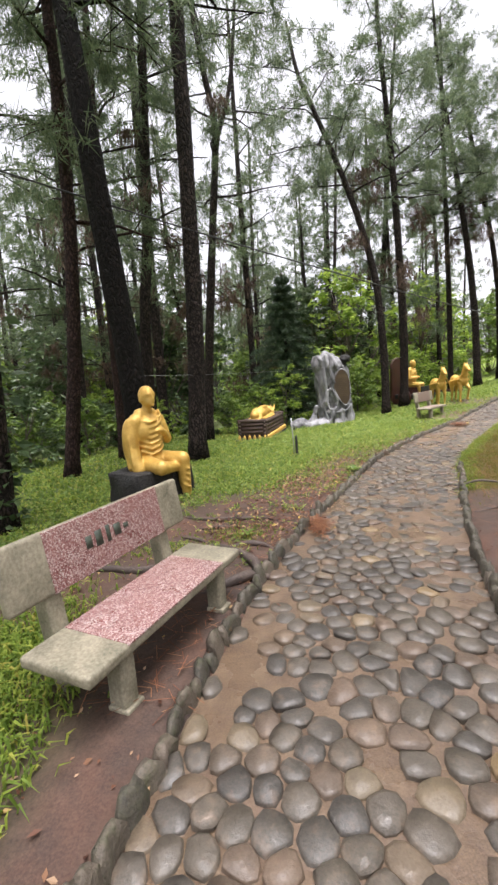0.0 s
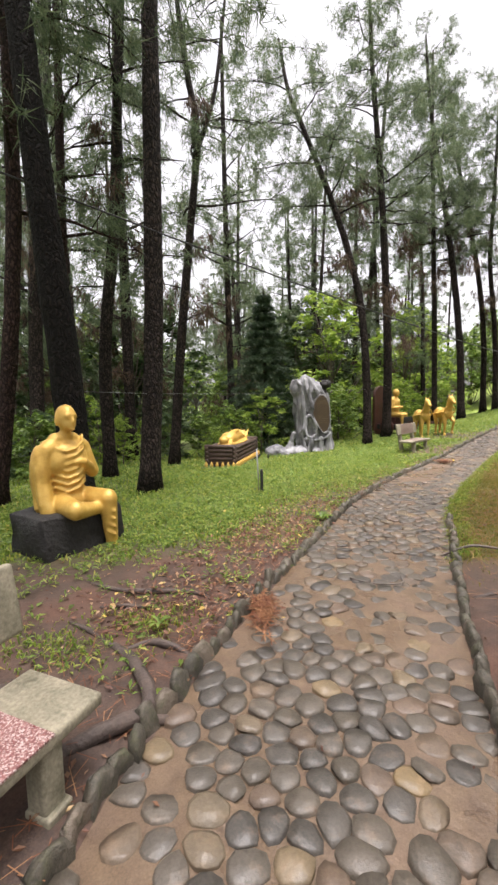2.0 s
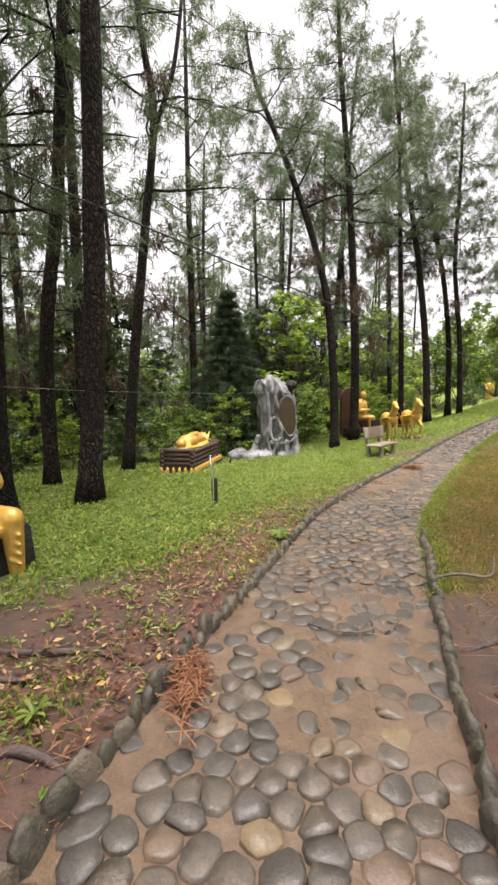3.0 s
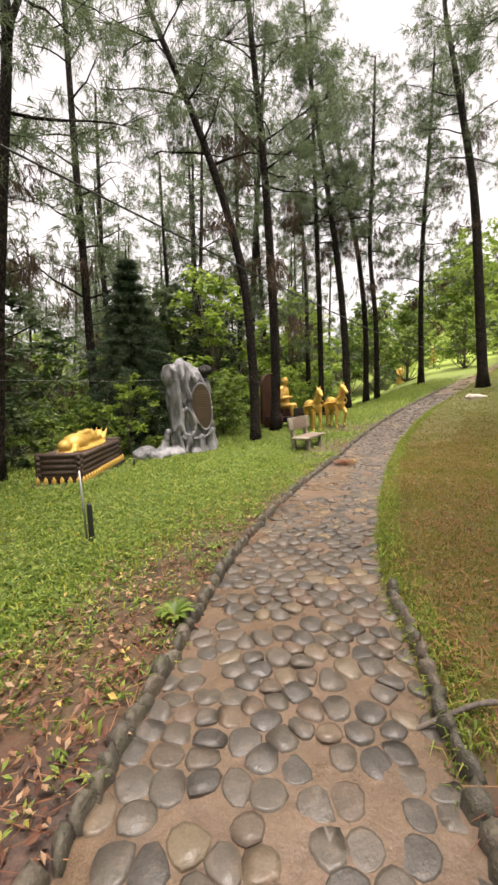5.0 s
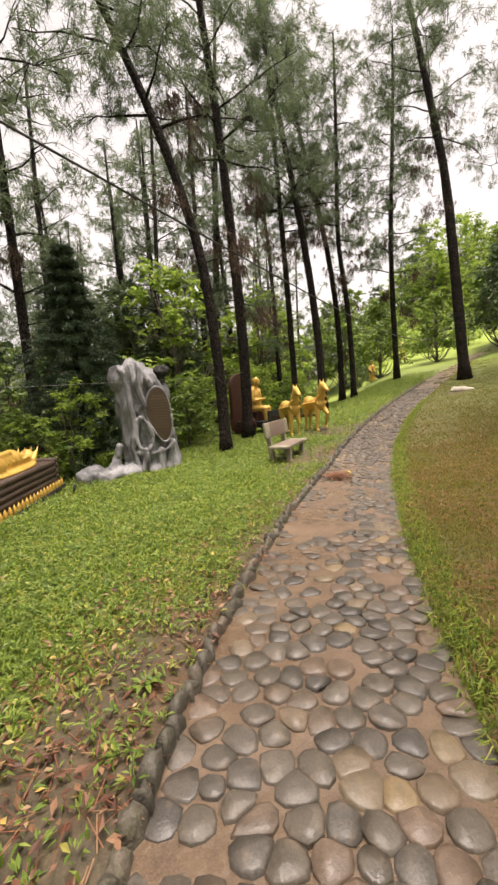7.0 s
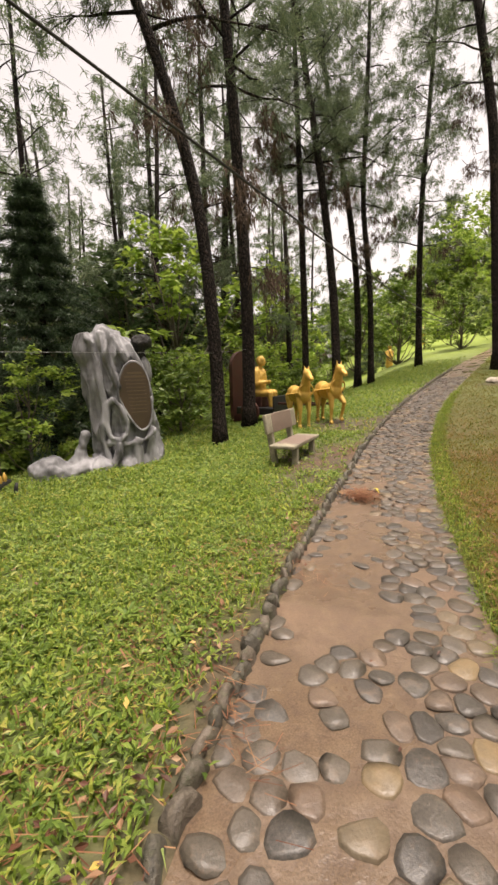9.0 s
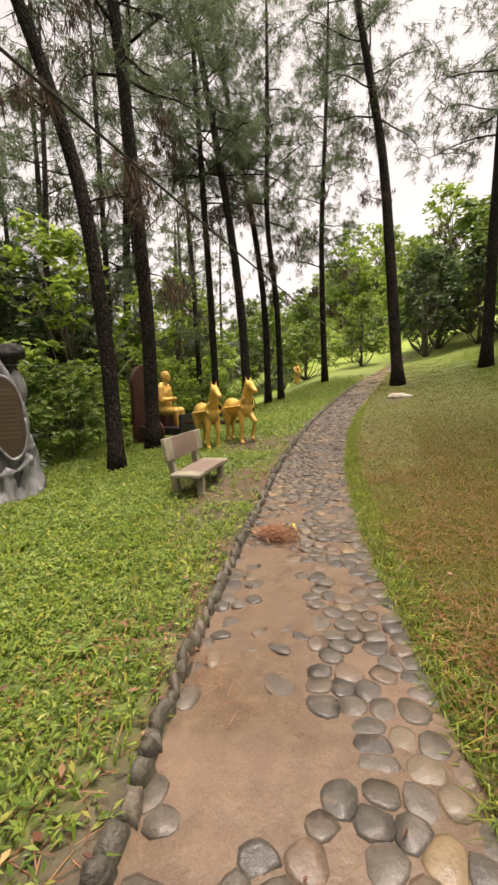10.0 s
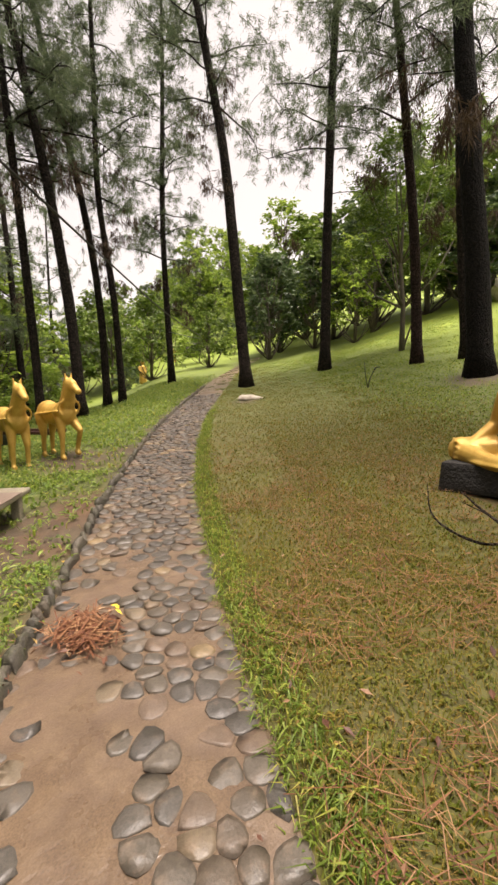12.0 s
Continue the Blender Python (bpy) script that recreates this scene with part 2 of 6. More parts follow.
M_MONUMENT = material("grey_painted_rock", monument_build)
M_PLAQUE = plain("brown_plaque", (0.05, 0.032, 0.02), (0.085, 0.055, 0.034), 3, (0.35, 0.5), 0.1, 0.004)
M_LETTER = plain("faded_gold_lettering", (0.09, 0.06, 0.032), (0.13, 0.09, 0.048), 20, (0.5, 0.6), 0)
M_LOG = plain("dark_log_bark", (0.022, 0.013, 0.009), (0.085, 0.05, 0.032), 8, (0.5, 0.85), 0.7, 0.015, 30)
M_MAROON = plain("dark_maroon_paint", (0.03, 0.010, 0.007), (0.075, 0.024, 0.015), 4, (0.4, 0.7), 0.2, 0.005)
M_BLACK = plain("black_plastic", (0.008, 0.008, 0.008), (0.02, 0.02, 0.02), 12, (0.4, 0.6), 0.1, 0.002)
M_STEEL = plain("galvanised_steel", (0.22, 0.22, 0.22), (0.4, 0.4, 0.4), 20, (0.35, 0.6), 0.1, 0.002, metal=0.8)
M_CONCRETE = plain("weathered_concrete", (0.075, 0.07, 0.042), (0.32, 0.285, 0.205), 7, (0.5, 0.9), 0.4, 0.006, 60)
M_PALE_STONE = plain("pale_stone", (0.25, 0.22, 0.17), (0.5, 0.44, 0.36), 6, (0.6, 0.9), 0.5, 0.01, 40)


def terrazzo_build(nt, n, l, b):
    v = n.new("ShaderNodeTexVoronoi")
    v.inputs["Scale"].default_value = 165
    l.new(n.new("ShaderNodeTexCoord").outputs["Object"], v.inputs["Vector"])
    chip = ramp(nt, v.outputs["Color"], [(0.3, (0.11, 0.045, 0.042)), (0.44, (0.20, 0.10, 0.09)), (0.53, (0.31, 0.21, 0.195)), (0.70, (0.50, 0.43, 0.40))])
    worn = noise_tex(nt, 4, 5, 0.65)
    col = mixed(nt, span(nt, v.outputs["Distance"], 0.42, 0.7, 0, 0.75), chip, (0.22, 0.075, 0.07))
    l.new(mixed(nt, span(nt, worn, 0.5, 0.75, 0, 0.6), col, (0.22, 0.09, 0.075)), b.inputs["Base Color"])
    l.new(span(nt, worn, 0.35, 0.65, 0.22, 0.5), b.inputs["Roughness"])
    relief(nt, b, v.outputs["Distance"], 0.2, 0.002)


M_TERRAZZO = material("pink_terrazzo", terrazzo_build)
M_DULL_TERRAZZO = plain("dull_brown_terrazzo", (0.10, 0.065, 0.05), (0.20, 0.15, 0.115), 9, (0.5, 0.8), 0.2, 0.003, 120)
M_GREEN_PAINT = plain("faded_dark_lettering", (0.02, 0.03, 0.02), (0.06, 0.07, 0.05), 30, (0.5, 0.7), 0)


# ---- mesh helpers ----
def rows_mesh(name, verts, faces, smooth=True):
    """Mesh from arrays; faces is an (n, 3) or (n, 4) array."""
    me = bpy.data.meshes.new(name)
    verts, faces = np.asarray(verts, np.float32).reshape(-1, 3), np.asarray(faces, np.int32)
    k = faces.shape[1]
    me.vertices.add(len(verts))
    me.vertices.foreach_set("co", verts.ravel())
    me.loops.add(faces.size)
    me.loops.foreach_set("vertex_index", faces.ravel())
    me.polygons.add(len(faces))
    me.polygons.foreach_set("loop_start", np.arange(0, faces.size, k, dtype=np.int32))
    me.polygons.foreach_set("use_smooth", np.full(len(faces), smooth))
    me.update(calc_edges=True)
    return me


def part(name, bm, mat, parent=None, label="", smooth=False):
    if isinstance(bm, bpy.types.Mesh):
        me = bm
    else:
        me = bpy.data.meshes.new(name)
        bm.to_mesh(me)
        bm.free()
        for f in me.polygons:
            f.use_smooth = smooth
    if not me.materials:
        me.materials.append(mat)
    ob = new(name, me)
    ob.parent = parent
    if label:
        tagged(ob, label)
    return ob


def thing(name, m, label, category, group="", kind=""):
    ob = new(name)
    ob.empty_display_size = 0.1
    ob.matrix_basis = m
    return tagged(ob, label, category, group, kind)


def box(bm, size, m=None, bevel=0.0, seg=2):
    g = bmesh.ops.create_cube(bm, size=1.0)
    vs = g["verts"]
    bmesh.ops.scale(bm, vec=size, verts=vs)
    if bevel:
        es = list({e for v in vs for e in v.link_edges})
        r = bmesh.ops.bevel(bm, geom=es, offset=bevel, segments=seg, affect="EDGES", profile=0.6)
        vs = list({v for f in r["faces"] for v in f.verts} | {v for v in vs if v.is_valid})
    if m is not None:
        bmesh.ops.transform(bm, matrix=m, verts=[v for v in vs if v.is_valid])
    return bm


def tube(points, radii, seg=8, wobble=0.0, seed=0, cap=True):
    """Tapered round limb along points: (verts, triangles)."""
    rng = np.random.default_rng(seed)
    pts, n = [Vector(p) for p in points], len(points)
    verts, tris = [], []
    side = Vector((1, 0, 0))
    for i, p in enumerate(pts):
        way = (pts[min(i + 1, n - 1)] - pts[max(i - 1, 0)]).normalized()
        side = (side - way * side.dot(way)).normalized() if abs(side.dot(way)) < 0.98 else way.orthogonal().normalized()
        up = way.cross(side)
        for k in range(seg):
            a = 2 * math.pi * k / seg
            r = radii[i] * (1 + wobble * rng.uniform(-1, 1))
            verts.append(p + side * (r * math.cos(a)) + up * (r * math.sin(a)))
    for i in range(n - 1):
        for k in range(seg):
            a, b = i * seg + k, i * seg + (k + 1) % seg
            tris += [(a, b, b + seg), (a, b + seg, a + seg)]
    if cap:
        verts += [pts[0], pts[-1]]
        for k in range(seg):
            tris.append((len(verts) - 2, (k + 1) % seg, k))
            tris.append((len(verts) - 1, (n - 1) * seg + k, (n - 1) * seg + (k + 1) % seg))
    return [tuple(v) for v in verts], tris


def tubes_mesh(name, limbs, smooth=True):
    vs, fs = [], []
    for v, f in limbs:
        fs += [tuple(i + len(vs) for i in t) for t in f]
        vs += v
    return rows_mesh(name, vs, fs, smooth)


def curve_points(ctrl, steps):
    """Smooth line through control points."""
    c = [Vector(p) for p in ctrl]
    c = [c[0] * 2 - c[1]] + c + [c[-1] * 2 - c[-2]]
    out = []
    for i in range(1, len(c) - 2):
        for k in range(steps):
            t = k / steps
            a, b, d, e = c[i - 1], c[i], c[i + 1], c[i + 2]
            out.append(0.5 * ((2 * b) + (d - a) * t + (2 * a - 5 * b + 4 * d - e) * t * t + (3 * b - a - 3 * d + e) * t ** 3))
    return out + [c[-2]]


BALLS = {}
for level in (2, 3):
    bm = bmesh.new()
    bmesh.ops.create_icosphere(bm, subdivisions=level, radius=1.0)
    bm.verts.index_update()
    BALLS[level] = (np.array([tuple(v.co) for v in bm.verts]), np.array([[v.index for v in f.verts] for f in bm.faces]))
    bm.free()


def solid(name, pieces, voxel=0.02, smooth=4, dent=None):
    """One skin over balls ('e', centre, radii) and tapered rods ('c', a, b, ra, rb)."""
    vs, fs, k = [], [], 0

    def ball(level, m):
        nonlocal k
        co, tri = BALLS[level]
        m = np.array(m)
        vs.append(co @ m[:3, :3].T + m[:3, 3]), fs.append(tri + k)
        k += len(co)
    for pc in pieces:
        if pc[0] == "e":
            ball(3, Matrix.LocRotScale(pc[1], Euler(pc[3]) if len(pc) > 3 else None, pc[2]))
        else:
            a, b, ra, rb = Vector(pc[1]), Vector(pc[2]), pc[3], pc[4]
            n = max(2, int((b - a).length / (0.35 * min(ra, rb))) + 1)
            for i in range(n):
                t = i / (n - 1)
                ball(2, Matrix.Translation(a.lerp(b, t)) @ Matrix.Scale(ra + (rb - ra) * t, 4))
    me = rows_mesh(name, np.concatenate(vs), np.concatenate(fs))
    ob = bpy.data.objects.new(name, me)
    scene.collection.objects.link(ob)
    md = ob.modifiers.new("skin", "REMESH")
    md.mode, md.voxel_size = "VOXEL", voxel
    if smooth:
        sm = ob.modifiers.new("soften", "SMOOTH")
        sm.iterations, sm.factor = smooth, 0.5
    bpy.context.view_layer.update()
    done = bpy.data.meshes.new_from_object(ob.evaluated_get(bpy.context.evaluated_depsgraph_get()))
    bpy.data.objects.remove(ob)
    done.name = name
    if dent:
        co = np.empty(len(done.vertices) * 3, np.float32)
        no = np.empty_like(co)
        done.vertices.foreach_get("co", co)
        done.vertices.foreach_get("normal", no)
        co, no = co.reshape(-1, 3), no.reshape(-1, 3)
        d = np.array([dent(Vector(p)) for p in co.tolist()], np.float32)
        done.vertices.foreach_set("co", (co + no * d[:, None]).ravel())
    done.polygons.foreach_set("use_smooth", np.full(len(done.polygons), True))
    done.update()
    return done


# ---- the lie of the land ----
def soft(v, k=1.0):
    return k * np.logaddexp(0, np.asarray(v, float) / k)


def sig(v):
    return 1 / (1 + np.exp(-np.clip(v, -40, 40)))


def height(x, y):
    x, y = np.asarray(x, float), np.asarray(y, float)
    p, q = 0.66 * x + 0.75 * y, 0.75 * x - 0.66 * y
    z = -0.08 + 0.10 * soft(p - 14.5, 1.5) * sig((q + 5) / 1.5) - 0.09 * soft(p - 60, 3) * sig((q + 5) / 1.5)
    z = z + 0.22 * (soft(q - 1.5) - soft(q - 22, 3)) - 0.062 * (soft(-q - 4.5, 0.8) - soft(-q - 70, 5))
    z = z - 0.10 * np.exp(-((p - 13) / 4) ** 2) * sig((-q - 1) / 0.8)
    z = z + 0.15 * (soft(q - 9, 1.5) - soft(q - 24, 2)) * sig((p - 14) / 3)
    return z + 9 * sig((p - 63) / 3) * sig((q + 14) / 3)


# the walk's centre line: x, y, half width
LINE = [(-2.4, -8, 0.75), (-1.2, -4, 0.75), (-0.08, 0, 0.75), (0.65, 2.45, 0.79), (1.28, 4.0, 0.74), (2.07, 5.57, 0.70), (2.85, 7.08, 0.67), (3.95, 8.70, 0.66),
        (5.12, 10.22, 0.64), (6.52, 11.87, 0.60), (8.75, 14.25, 0.57), (12.6, 17.6, 0.55), (19.6, 22.7, 0.52), (27, 27.5, 0.5), (36, 31, 0.5)]
TRACK = np.array([tuple(v) for v in curve_points(LINE, 40)])
STEP = np.r_[0, np.cumsum(np.hypot(*np.diff(TRACK[:, :2], axis=0).T))]


def along(s):
    """Centre, tangent and half width of the walk at s metres."""
    c = np.array([np.interp(s, STEP, TRACK[:, i]) for i in range(3)])
    d = np.array([np.interp(s + 0.1, STEP, TRACK[:, i]) - np.interp(s - 0.1, STEP, TRACK[:, i]) for i in range(2)])
    return c[:2], d / np.hypot(*d), c[2]


def off_track(x, y):
    """Signed distance to the walk's edge (negative on it), and the side (+1 right)."""
    x, y = np.atleast_1d(x).ravel(), np.atleast_1d(y).ravel()
    out, side, where = np.empty(len(x)), np.empty(len(x)), np.empty(len(x))
    tan = np.gradient(TRACK[:, :2], axis=0)
    for i in range(0, len(x), 20000):
        dx, dy = x[i:i + 20000, None] - TRACK[:, 0], y[i:i + 20000, None] - TRACK[:, 1]
        d2 = dx * dx + dy * dy
        j = d2.argmin(1)
        r = np.arange(len(j))
        out[i:i + 20000] = np.sqrt(d2[r, j]) - TRACK[j, 2]
        side[i:i + 20000] = np.sign(tan[j, 1] * dx[r, j] - tan[j, 0] * dy[r, j])
        where[i:i + 20000] = STEP[j]
    return out, side, where


def rough_noise(x, y, scale, seed=0.0):
    return np.array([noise.fractal(Vector((a * scale, b * scale, seed)), 1.0, 2.0, 3) for a, b in zip(np.ravel(x), np.ravel(y))])


def soil_share(x, y):
    """How bare the earth is, 0 to 1."""
    x, y = np.ravel(x), np.ravel(y)
    d, side, _ = off_track(x, y)
    wob = 0.5 * np.array([noise.noise(Vector((a * 0.9, b * 0.9, 3.0))) for a, b in zip(x, y)]) + 0.2 * np.array([noise.noise(Vector((a * 3.5, b * 3.5, 7.0))) for a, b in zip(x, y)])
    left = sig((5.8 + 0.25 * np.clip(x, -3, 3) - y + wob) / 0.12) * sig((x + 2.3 + wob) / 0.15) * (side < 0)
    left = left * (1 - sig((0.35 - np.hypot((x + 1.55) / 0.8, (y - 1.7) / 1.3) + 0.3 + wob * 0.5) / 0.08))
    right = sig((4.9 - y + wob * 1.2) / 0.15) * (side > 0) * sig((6 - x) / 0.5)
    strip = 0.85 * sig((0.2 + 0.3 * sig((8.6 - y) / 0.5) + 0.55 * sig((7.4 - y) / 0.5) + wob * 0.6 - d) / 0.08) * (side < 0)
    s = np.maximum.reduce([left, right, strip])
    for cx, cy, rr in ((6.45, 13.45, 1.0), (7.2, 13.9, 0.7), (5.6, 12.7, 0.5), (8.4, 16.3, 0.9), (9.3, 15.8, 0.7), (10.0, 9.4, 0.55), (17.6, 11.2, 0.9), (12.2, 9.0, 0.9), (15.3, 17.6, 0.4)):
        s = np.maximum(s, 0.9 * sig((rr + wob * 0.7 - np.hypot(x - cx, y - cy)) / 0.12))
    return s


def top_of(x, y):
    """Ground surface off the walk."""
    d, _, _ = off_track(x, y)
    return height(np.ravel(x), np.ravel(y)) + 0.045 * sig((d - 0.06) / 0.03) - 0.09 * sig((-d - 0.05) / 0.03)


def spread(lo, hi, step, reach):
    a = list(np.arange(lo, hi + 1e-6, step))
    g, s = step, []
    v = hi
    while v < reach:
        g *= 1.16
        v += g
        s.append(v)
    g, t, v = step, [], lo
    while v > -reach:
        g *= 1.16
        v -= g
        t.append(v)
    return np.array(t[::-1] + a + s)


GX, GY = spread(-6, 13, 0.13, 900), spread(-4, 20, 0.13, 900)
gx, gy = np.meshgrid(GX, GY)
gz = top_of(gx, gy) + np.where((np.abs(gx.ravel()) < 30) & (np.abs(gy.ravel()) < 40), 0.03 * rough_noise(gx, gy, 1.1), 0) * (off_track(gx, gy)[0] > 0.05)
nx, ny = len(GX), len(GY)
idx = np.arange(nx * ny).reshape(ny, nx)
quads = np.stack([idx[:-1, :-1], idx[:-1, 1:], idx[1:, 1:], idx[1:, :-1]], -1).reshape(-1, 4)
g_mesh = rows_mesh("ground", np.stack([gx.ravel(), gy.ravel(), gz], -1), quads)
g_mesh.materials.append(M_GROUND)
gp, gq = 0.66 * gx.ravel() + 0.75 * gy.ravel(), 0.75 * gx.ravel() - 0.66 * gy.ravel()
g_side = off_track(gx, gy)[1]
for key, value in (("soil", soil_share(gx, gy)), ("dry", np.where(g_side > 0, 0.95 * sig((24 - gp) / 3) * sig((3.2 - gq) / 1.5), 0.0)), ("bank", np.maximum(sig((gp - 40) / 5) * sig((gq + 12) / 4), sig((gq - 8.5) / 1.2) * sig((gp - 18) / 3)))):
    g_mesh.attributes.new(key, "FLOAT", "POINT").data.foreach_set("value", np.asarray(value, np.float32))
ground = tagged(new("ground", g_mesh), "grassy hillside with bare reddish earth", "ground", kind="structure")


def stand(x, y):
    return float(top_of(x, y)[0])


# the walk: a sandy mortar bed
LAT = np.linspace(-1, 1, 11)
S_ALL = np.arange(1.0, STEP[-1] - 0.5, 0.12)
bed = []
for s in S_ALL:
    c, d, hw = along(s)
    for u in LAT:
        x, y = c[0] + d[1] * u * (hw + 0.06), c[1] - d[0] * u * (hw + 0.06)
        bed.append((x, y, float(height(x, y)) + 0.006 + 0.008 * noise.noise(Vector((x * 2, y * 2, 0))) - 0.02 * u * u))
bi = np.arange(len(bed)).reshape(len(S_ALL), len(LAT))
bq = np.stack([bi[:-1, :-1], bi[:-1, 1:], bi[1:, 1:], bi[1:, :-1]], -1).reshape(-1, 4)
pb = rows_mesh("pavement", bed, bq)
pb.materials.append(M_MORTAR)
pavement = tagged(new("pavement", pb), "winding garden path of cobbles set in damp sandy mortar", "path", kind="structure")


# ---- trees ----
def needles(rng, centres, ways, per=12, size=(0.2, 0.4), width=0.02, droop=0.55, spread_=0.8):
    """Tufts of needles: (verts, triangles)."""
    n = len(centres)
    c = np.repeat(centres, per, 0)
    d = np.repeat(ways, per, 0) * 0.5 + rng.normal(0, spread_ * 0.6, (n * per, 3))
    d[:, 2] -= droop
    d /= np.linalg.norm(d, axis=1)[:, None] + 1e-6
    ln = rng.uniform(*size, (n * per, 1))
    side = np.cross(d, rng.normal(0, 1, (n * per, 3)))
    side /= np.linalg.norm(side, axis=1)[:, None] + 1e-6
    c = c + rng.normal(0, 0.05, c.shape)
    v = np.stack([c - side * width / 2, c + side * width / 2, c + d * ln], 1)
    return v.reshape(-1, 3), np.arange(n * per * 3).reshape(-1, 3)


def leaves(rng, centres, size=(0.06, 0.12), tilt=0.7):
    """Folded leaf blades: (verts, triangles)."""
    n = len(centres)
    a = rng.uniform(0, 2 * math.pi, n)
    d = np.stack([np.cos(a), np.sin(a), rng.normal(-0.15, 0.35, n)], -1)
    d /= np.linalg.norm(d, axis=1)[:, None]
    up = np.array([0, 0, 1.0]) + rng.normal(0, tilt, (n, 3))
    side = np.cross(d, up)
    side /= np.linalg.norm(side, axis=1)[:, None] + 1e-6
    nor = np.cross(side, d)
    ln = rng.uniform(*size, (n, 1))
    mid = centres + d * ln * 0.45
    v = np.stack([centres, mid + side * ln * 0.24 + nor * ln * 0.06, centres + d * ln - nor * ln * 0.08, mid - side * ln * 0.24 + nor * ln * 0.06], 1)
    t = np.array([(0, 1, 2), (0, 2, 3)])
    f = (np.arange(n)[:, None, None] * 4 + t[None]).reshape(-1, 3)
    return v.reshape(-1, 3), f


def joined(name, chunks, mat, smooth=False):
    vs, fs, k = [], [], 0
    for v, f in chunks:
        vs.append(np.asarray(v).reshape(-1, 3)), fs.append(np.asarray(f) + k)
        k += len(vs[-1])
    me = rows_mesh(name, np.concatenate(vs), np.concatenate(fs), smooth)
    me.materials.append(mat)
    return me


def trunk_mesh(line, r0, tip=0.05, seed=0, seg=12):
    pts = curve_points(line, 6)
    n = len(pts)
    zs = [p.z for p in pts]
    radii = []
    for p in pts:
        t = (p.z - zs[0]) / max(zs[-1] - zs[0], 0.1)
        radii.append(r0 * (1 + 0.45 * math.exp(-(p.z - zs[0]) / 0.22)) * (1 - t) ** 0.7 + tip * t)
    pts[0] = pts[0] - Vector((0, 0, 0.15))
    v, f = tube(pts, radii, seg, 0.05, seed)
    return v, f, pts, radii


def pine(name, base, line, r0, label, crown=(0.5, 1.0), limbs=20, reach=2.6, tufts=46, dead=6, bark=None, seed=1, split=True, group="pines", fork=None, per=12, width=0.022):
    """Tall pine; line: trunk points above its base."""
    rng = np.random.default_rng(seed)
    bark = bark or M_BARK
    tree = thing(name, Matrix.Translation(base), label, "tree", group)
    v, f, pts, radii = trunk_mesh(line, r0, 0.04, seed, 14 if split else 8)
    part("trunk", joined("trunk", [(v, f)], bark, True), bark, tree)
    stems = [pts]
    if fork:
        fv, ff, fp, fr = trunk_mesh(fork, r0 * 0.45, 0.03, seed + 7, 8)
        part("limb", joined("limb", [(fv, ff)], bark, True), bark, tree)
        stems.append(fp[3:])
    limb_parts, cen, way, dcen, dway = [], [], [], [], []
    top = line[-1][2]
    for i in range(limbs + dead):
        stem = stems[i % len(stems)] if i % 3 == 0 else pts
        is_dead = i >= limbs
        lo, hi = (crown if not is_dead else (crown[0] * 0.55, crown[0] + 0.15))
        z = top * (lo + (hi - lo) * ((i + rng.uniform(0, 1)) / limbs if not is_dead else rng.uniform(0, 1)))
        o = min(stem, key=lambda p: abs(p.z - z))
        a = i * 2.4 + rng.uniform(-0.5, 0.5)
        t = max(0.0, (z / top - crown[0]) / (1 - crown[0]))
        ln = reach * rng.uniform(0.6, 1.15) * (1.05 - 0.65 * t) * (0.55 if is_dead else 1)
        d = Vector((math.cos(a), math.sin(a), rng.uniform(0.0, 0.5) if not is_dead else rng.uniform(-0.2, 0.3)))
        lp, p = [], Vector(o)
        for k in range(6):
            lp.append(p.copy())
            p = p + d * (ln / 5)
            d = (d + Vector((rng.normal(0, 0.16), rng.normal(0, 0.16), rng.normal(-0.06, 0.13)))).normalized()
        r = max(0.015, 0.04 * (1.1 - 0.6 * t)) * (0.5 if is_dead else 1)
        limb_parts.append(tube(lp, [r * (1 - 0.15 * k) for k in range(6)], 5, 0.1, seed + i))
        n = int(tufts * ln / reach) if not is_dead else int(tufts * 0.35)
        heads = []
        for k in range(max(2, n // 6)):
            u = rng.uniform(0.3, 1.0) ** 0.7 * 4.99
            s = 0.27 * ln
            heads.append((u, rng.normal(0, 1, 3) * (s, s, s * 0.7)))
        for k in range(n):
            u, off = heads[k % len(heads)]
            j = int(u)
            q = lp[j].lerp(lp[j + 1], u - j)
            off = off * rng.uniform(0.6, 1.0) + rng.normal(0, 0.17, 3)
            (dcen if is_dead else cen).append((q.x + off[0], q.y + off[1], q.z + off[2]))
            (dway if is_dead else way).append(tuple(lp[j + 1] - lp[j]))
            if k % (6 if split else 14) == 0 and not is_dead:
                limb_parts.append(tube([q, q + Vector(off) * 0.6 + Vector((0, 0, 0.05)), q + Vector(off)], [0.012, 0.009, 0.004], 3, 0, 0, False))
    if split:
        main = [lp for lp in limb_parts if len(lp[0]) > 20]
        for lp in main:
            part("limb", joined("limb", [lp], bark, True), bark, tree)
        twigs = [lp for lp in limb_parts if len(lp[0]) <= 20]
        if twigs:
            tagged(part("fine_branchwork", joined("fine_branchwork", twigs, bark), bark, tree), kind="stuff")
    else:
        tagged(part("branchwork", joined("branchwork", limb_parts, bark, True), bark, tree), kind="stuff")
    if cen:
        part("crown", joined("crown", [needles(rng, np.array(cen), np.array(way), int(per * 1.7), (0.16, 0.40), width * 0.8, 0.5, 1.0)], M_NEEDLE), M_NEEDLE, tree)
    if dcen:
        tagged(part("dead_foliage", joined("dead_foliage", [needles(rng, np.array(dcen), np.array(dway), 12, (0.2, 0.5), 0.026, 1.1)], M_NEEDLE_DEAD), M_NEEDLE_DEAD, tree, "brown drooping dead needles"), kind="stuff")
    return tree


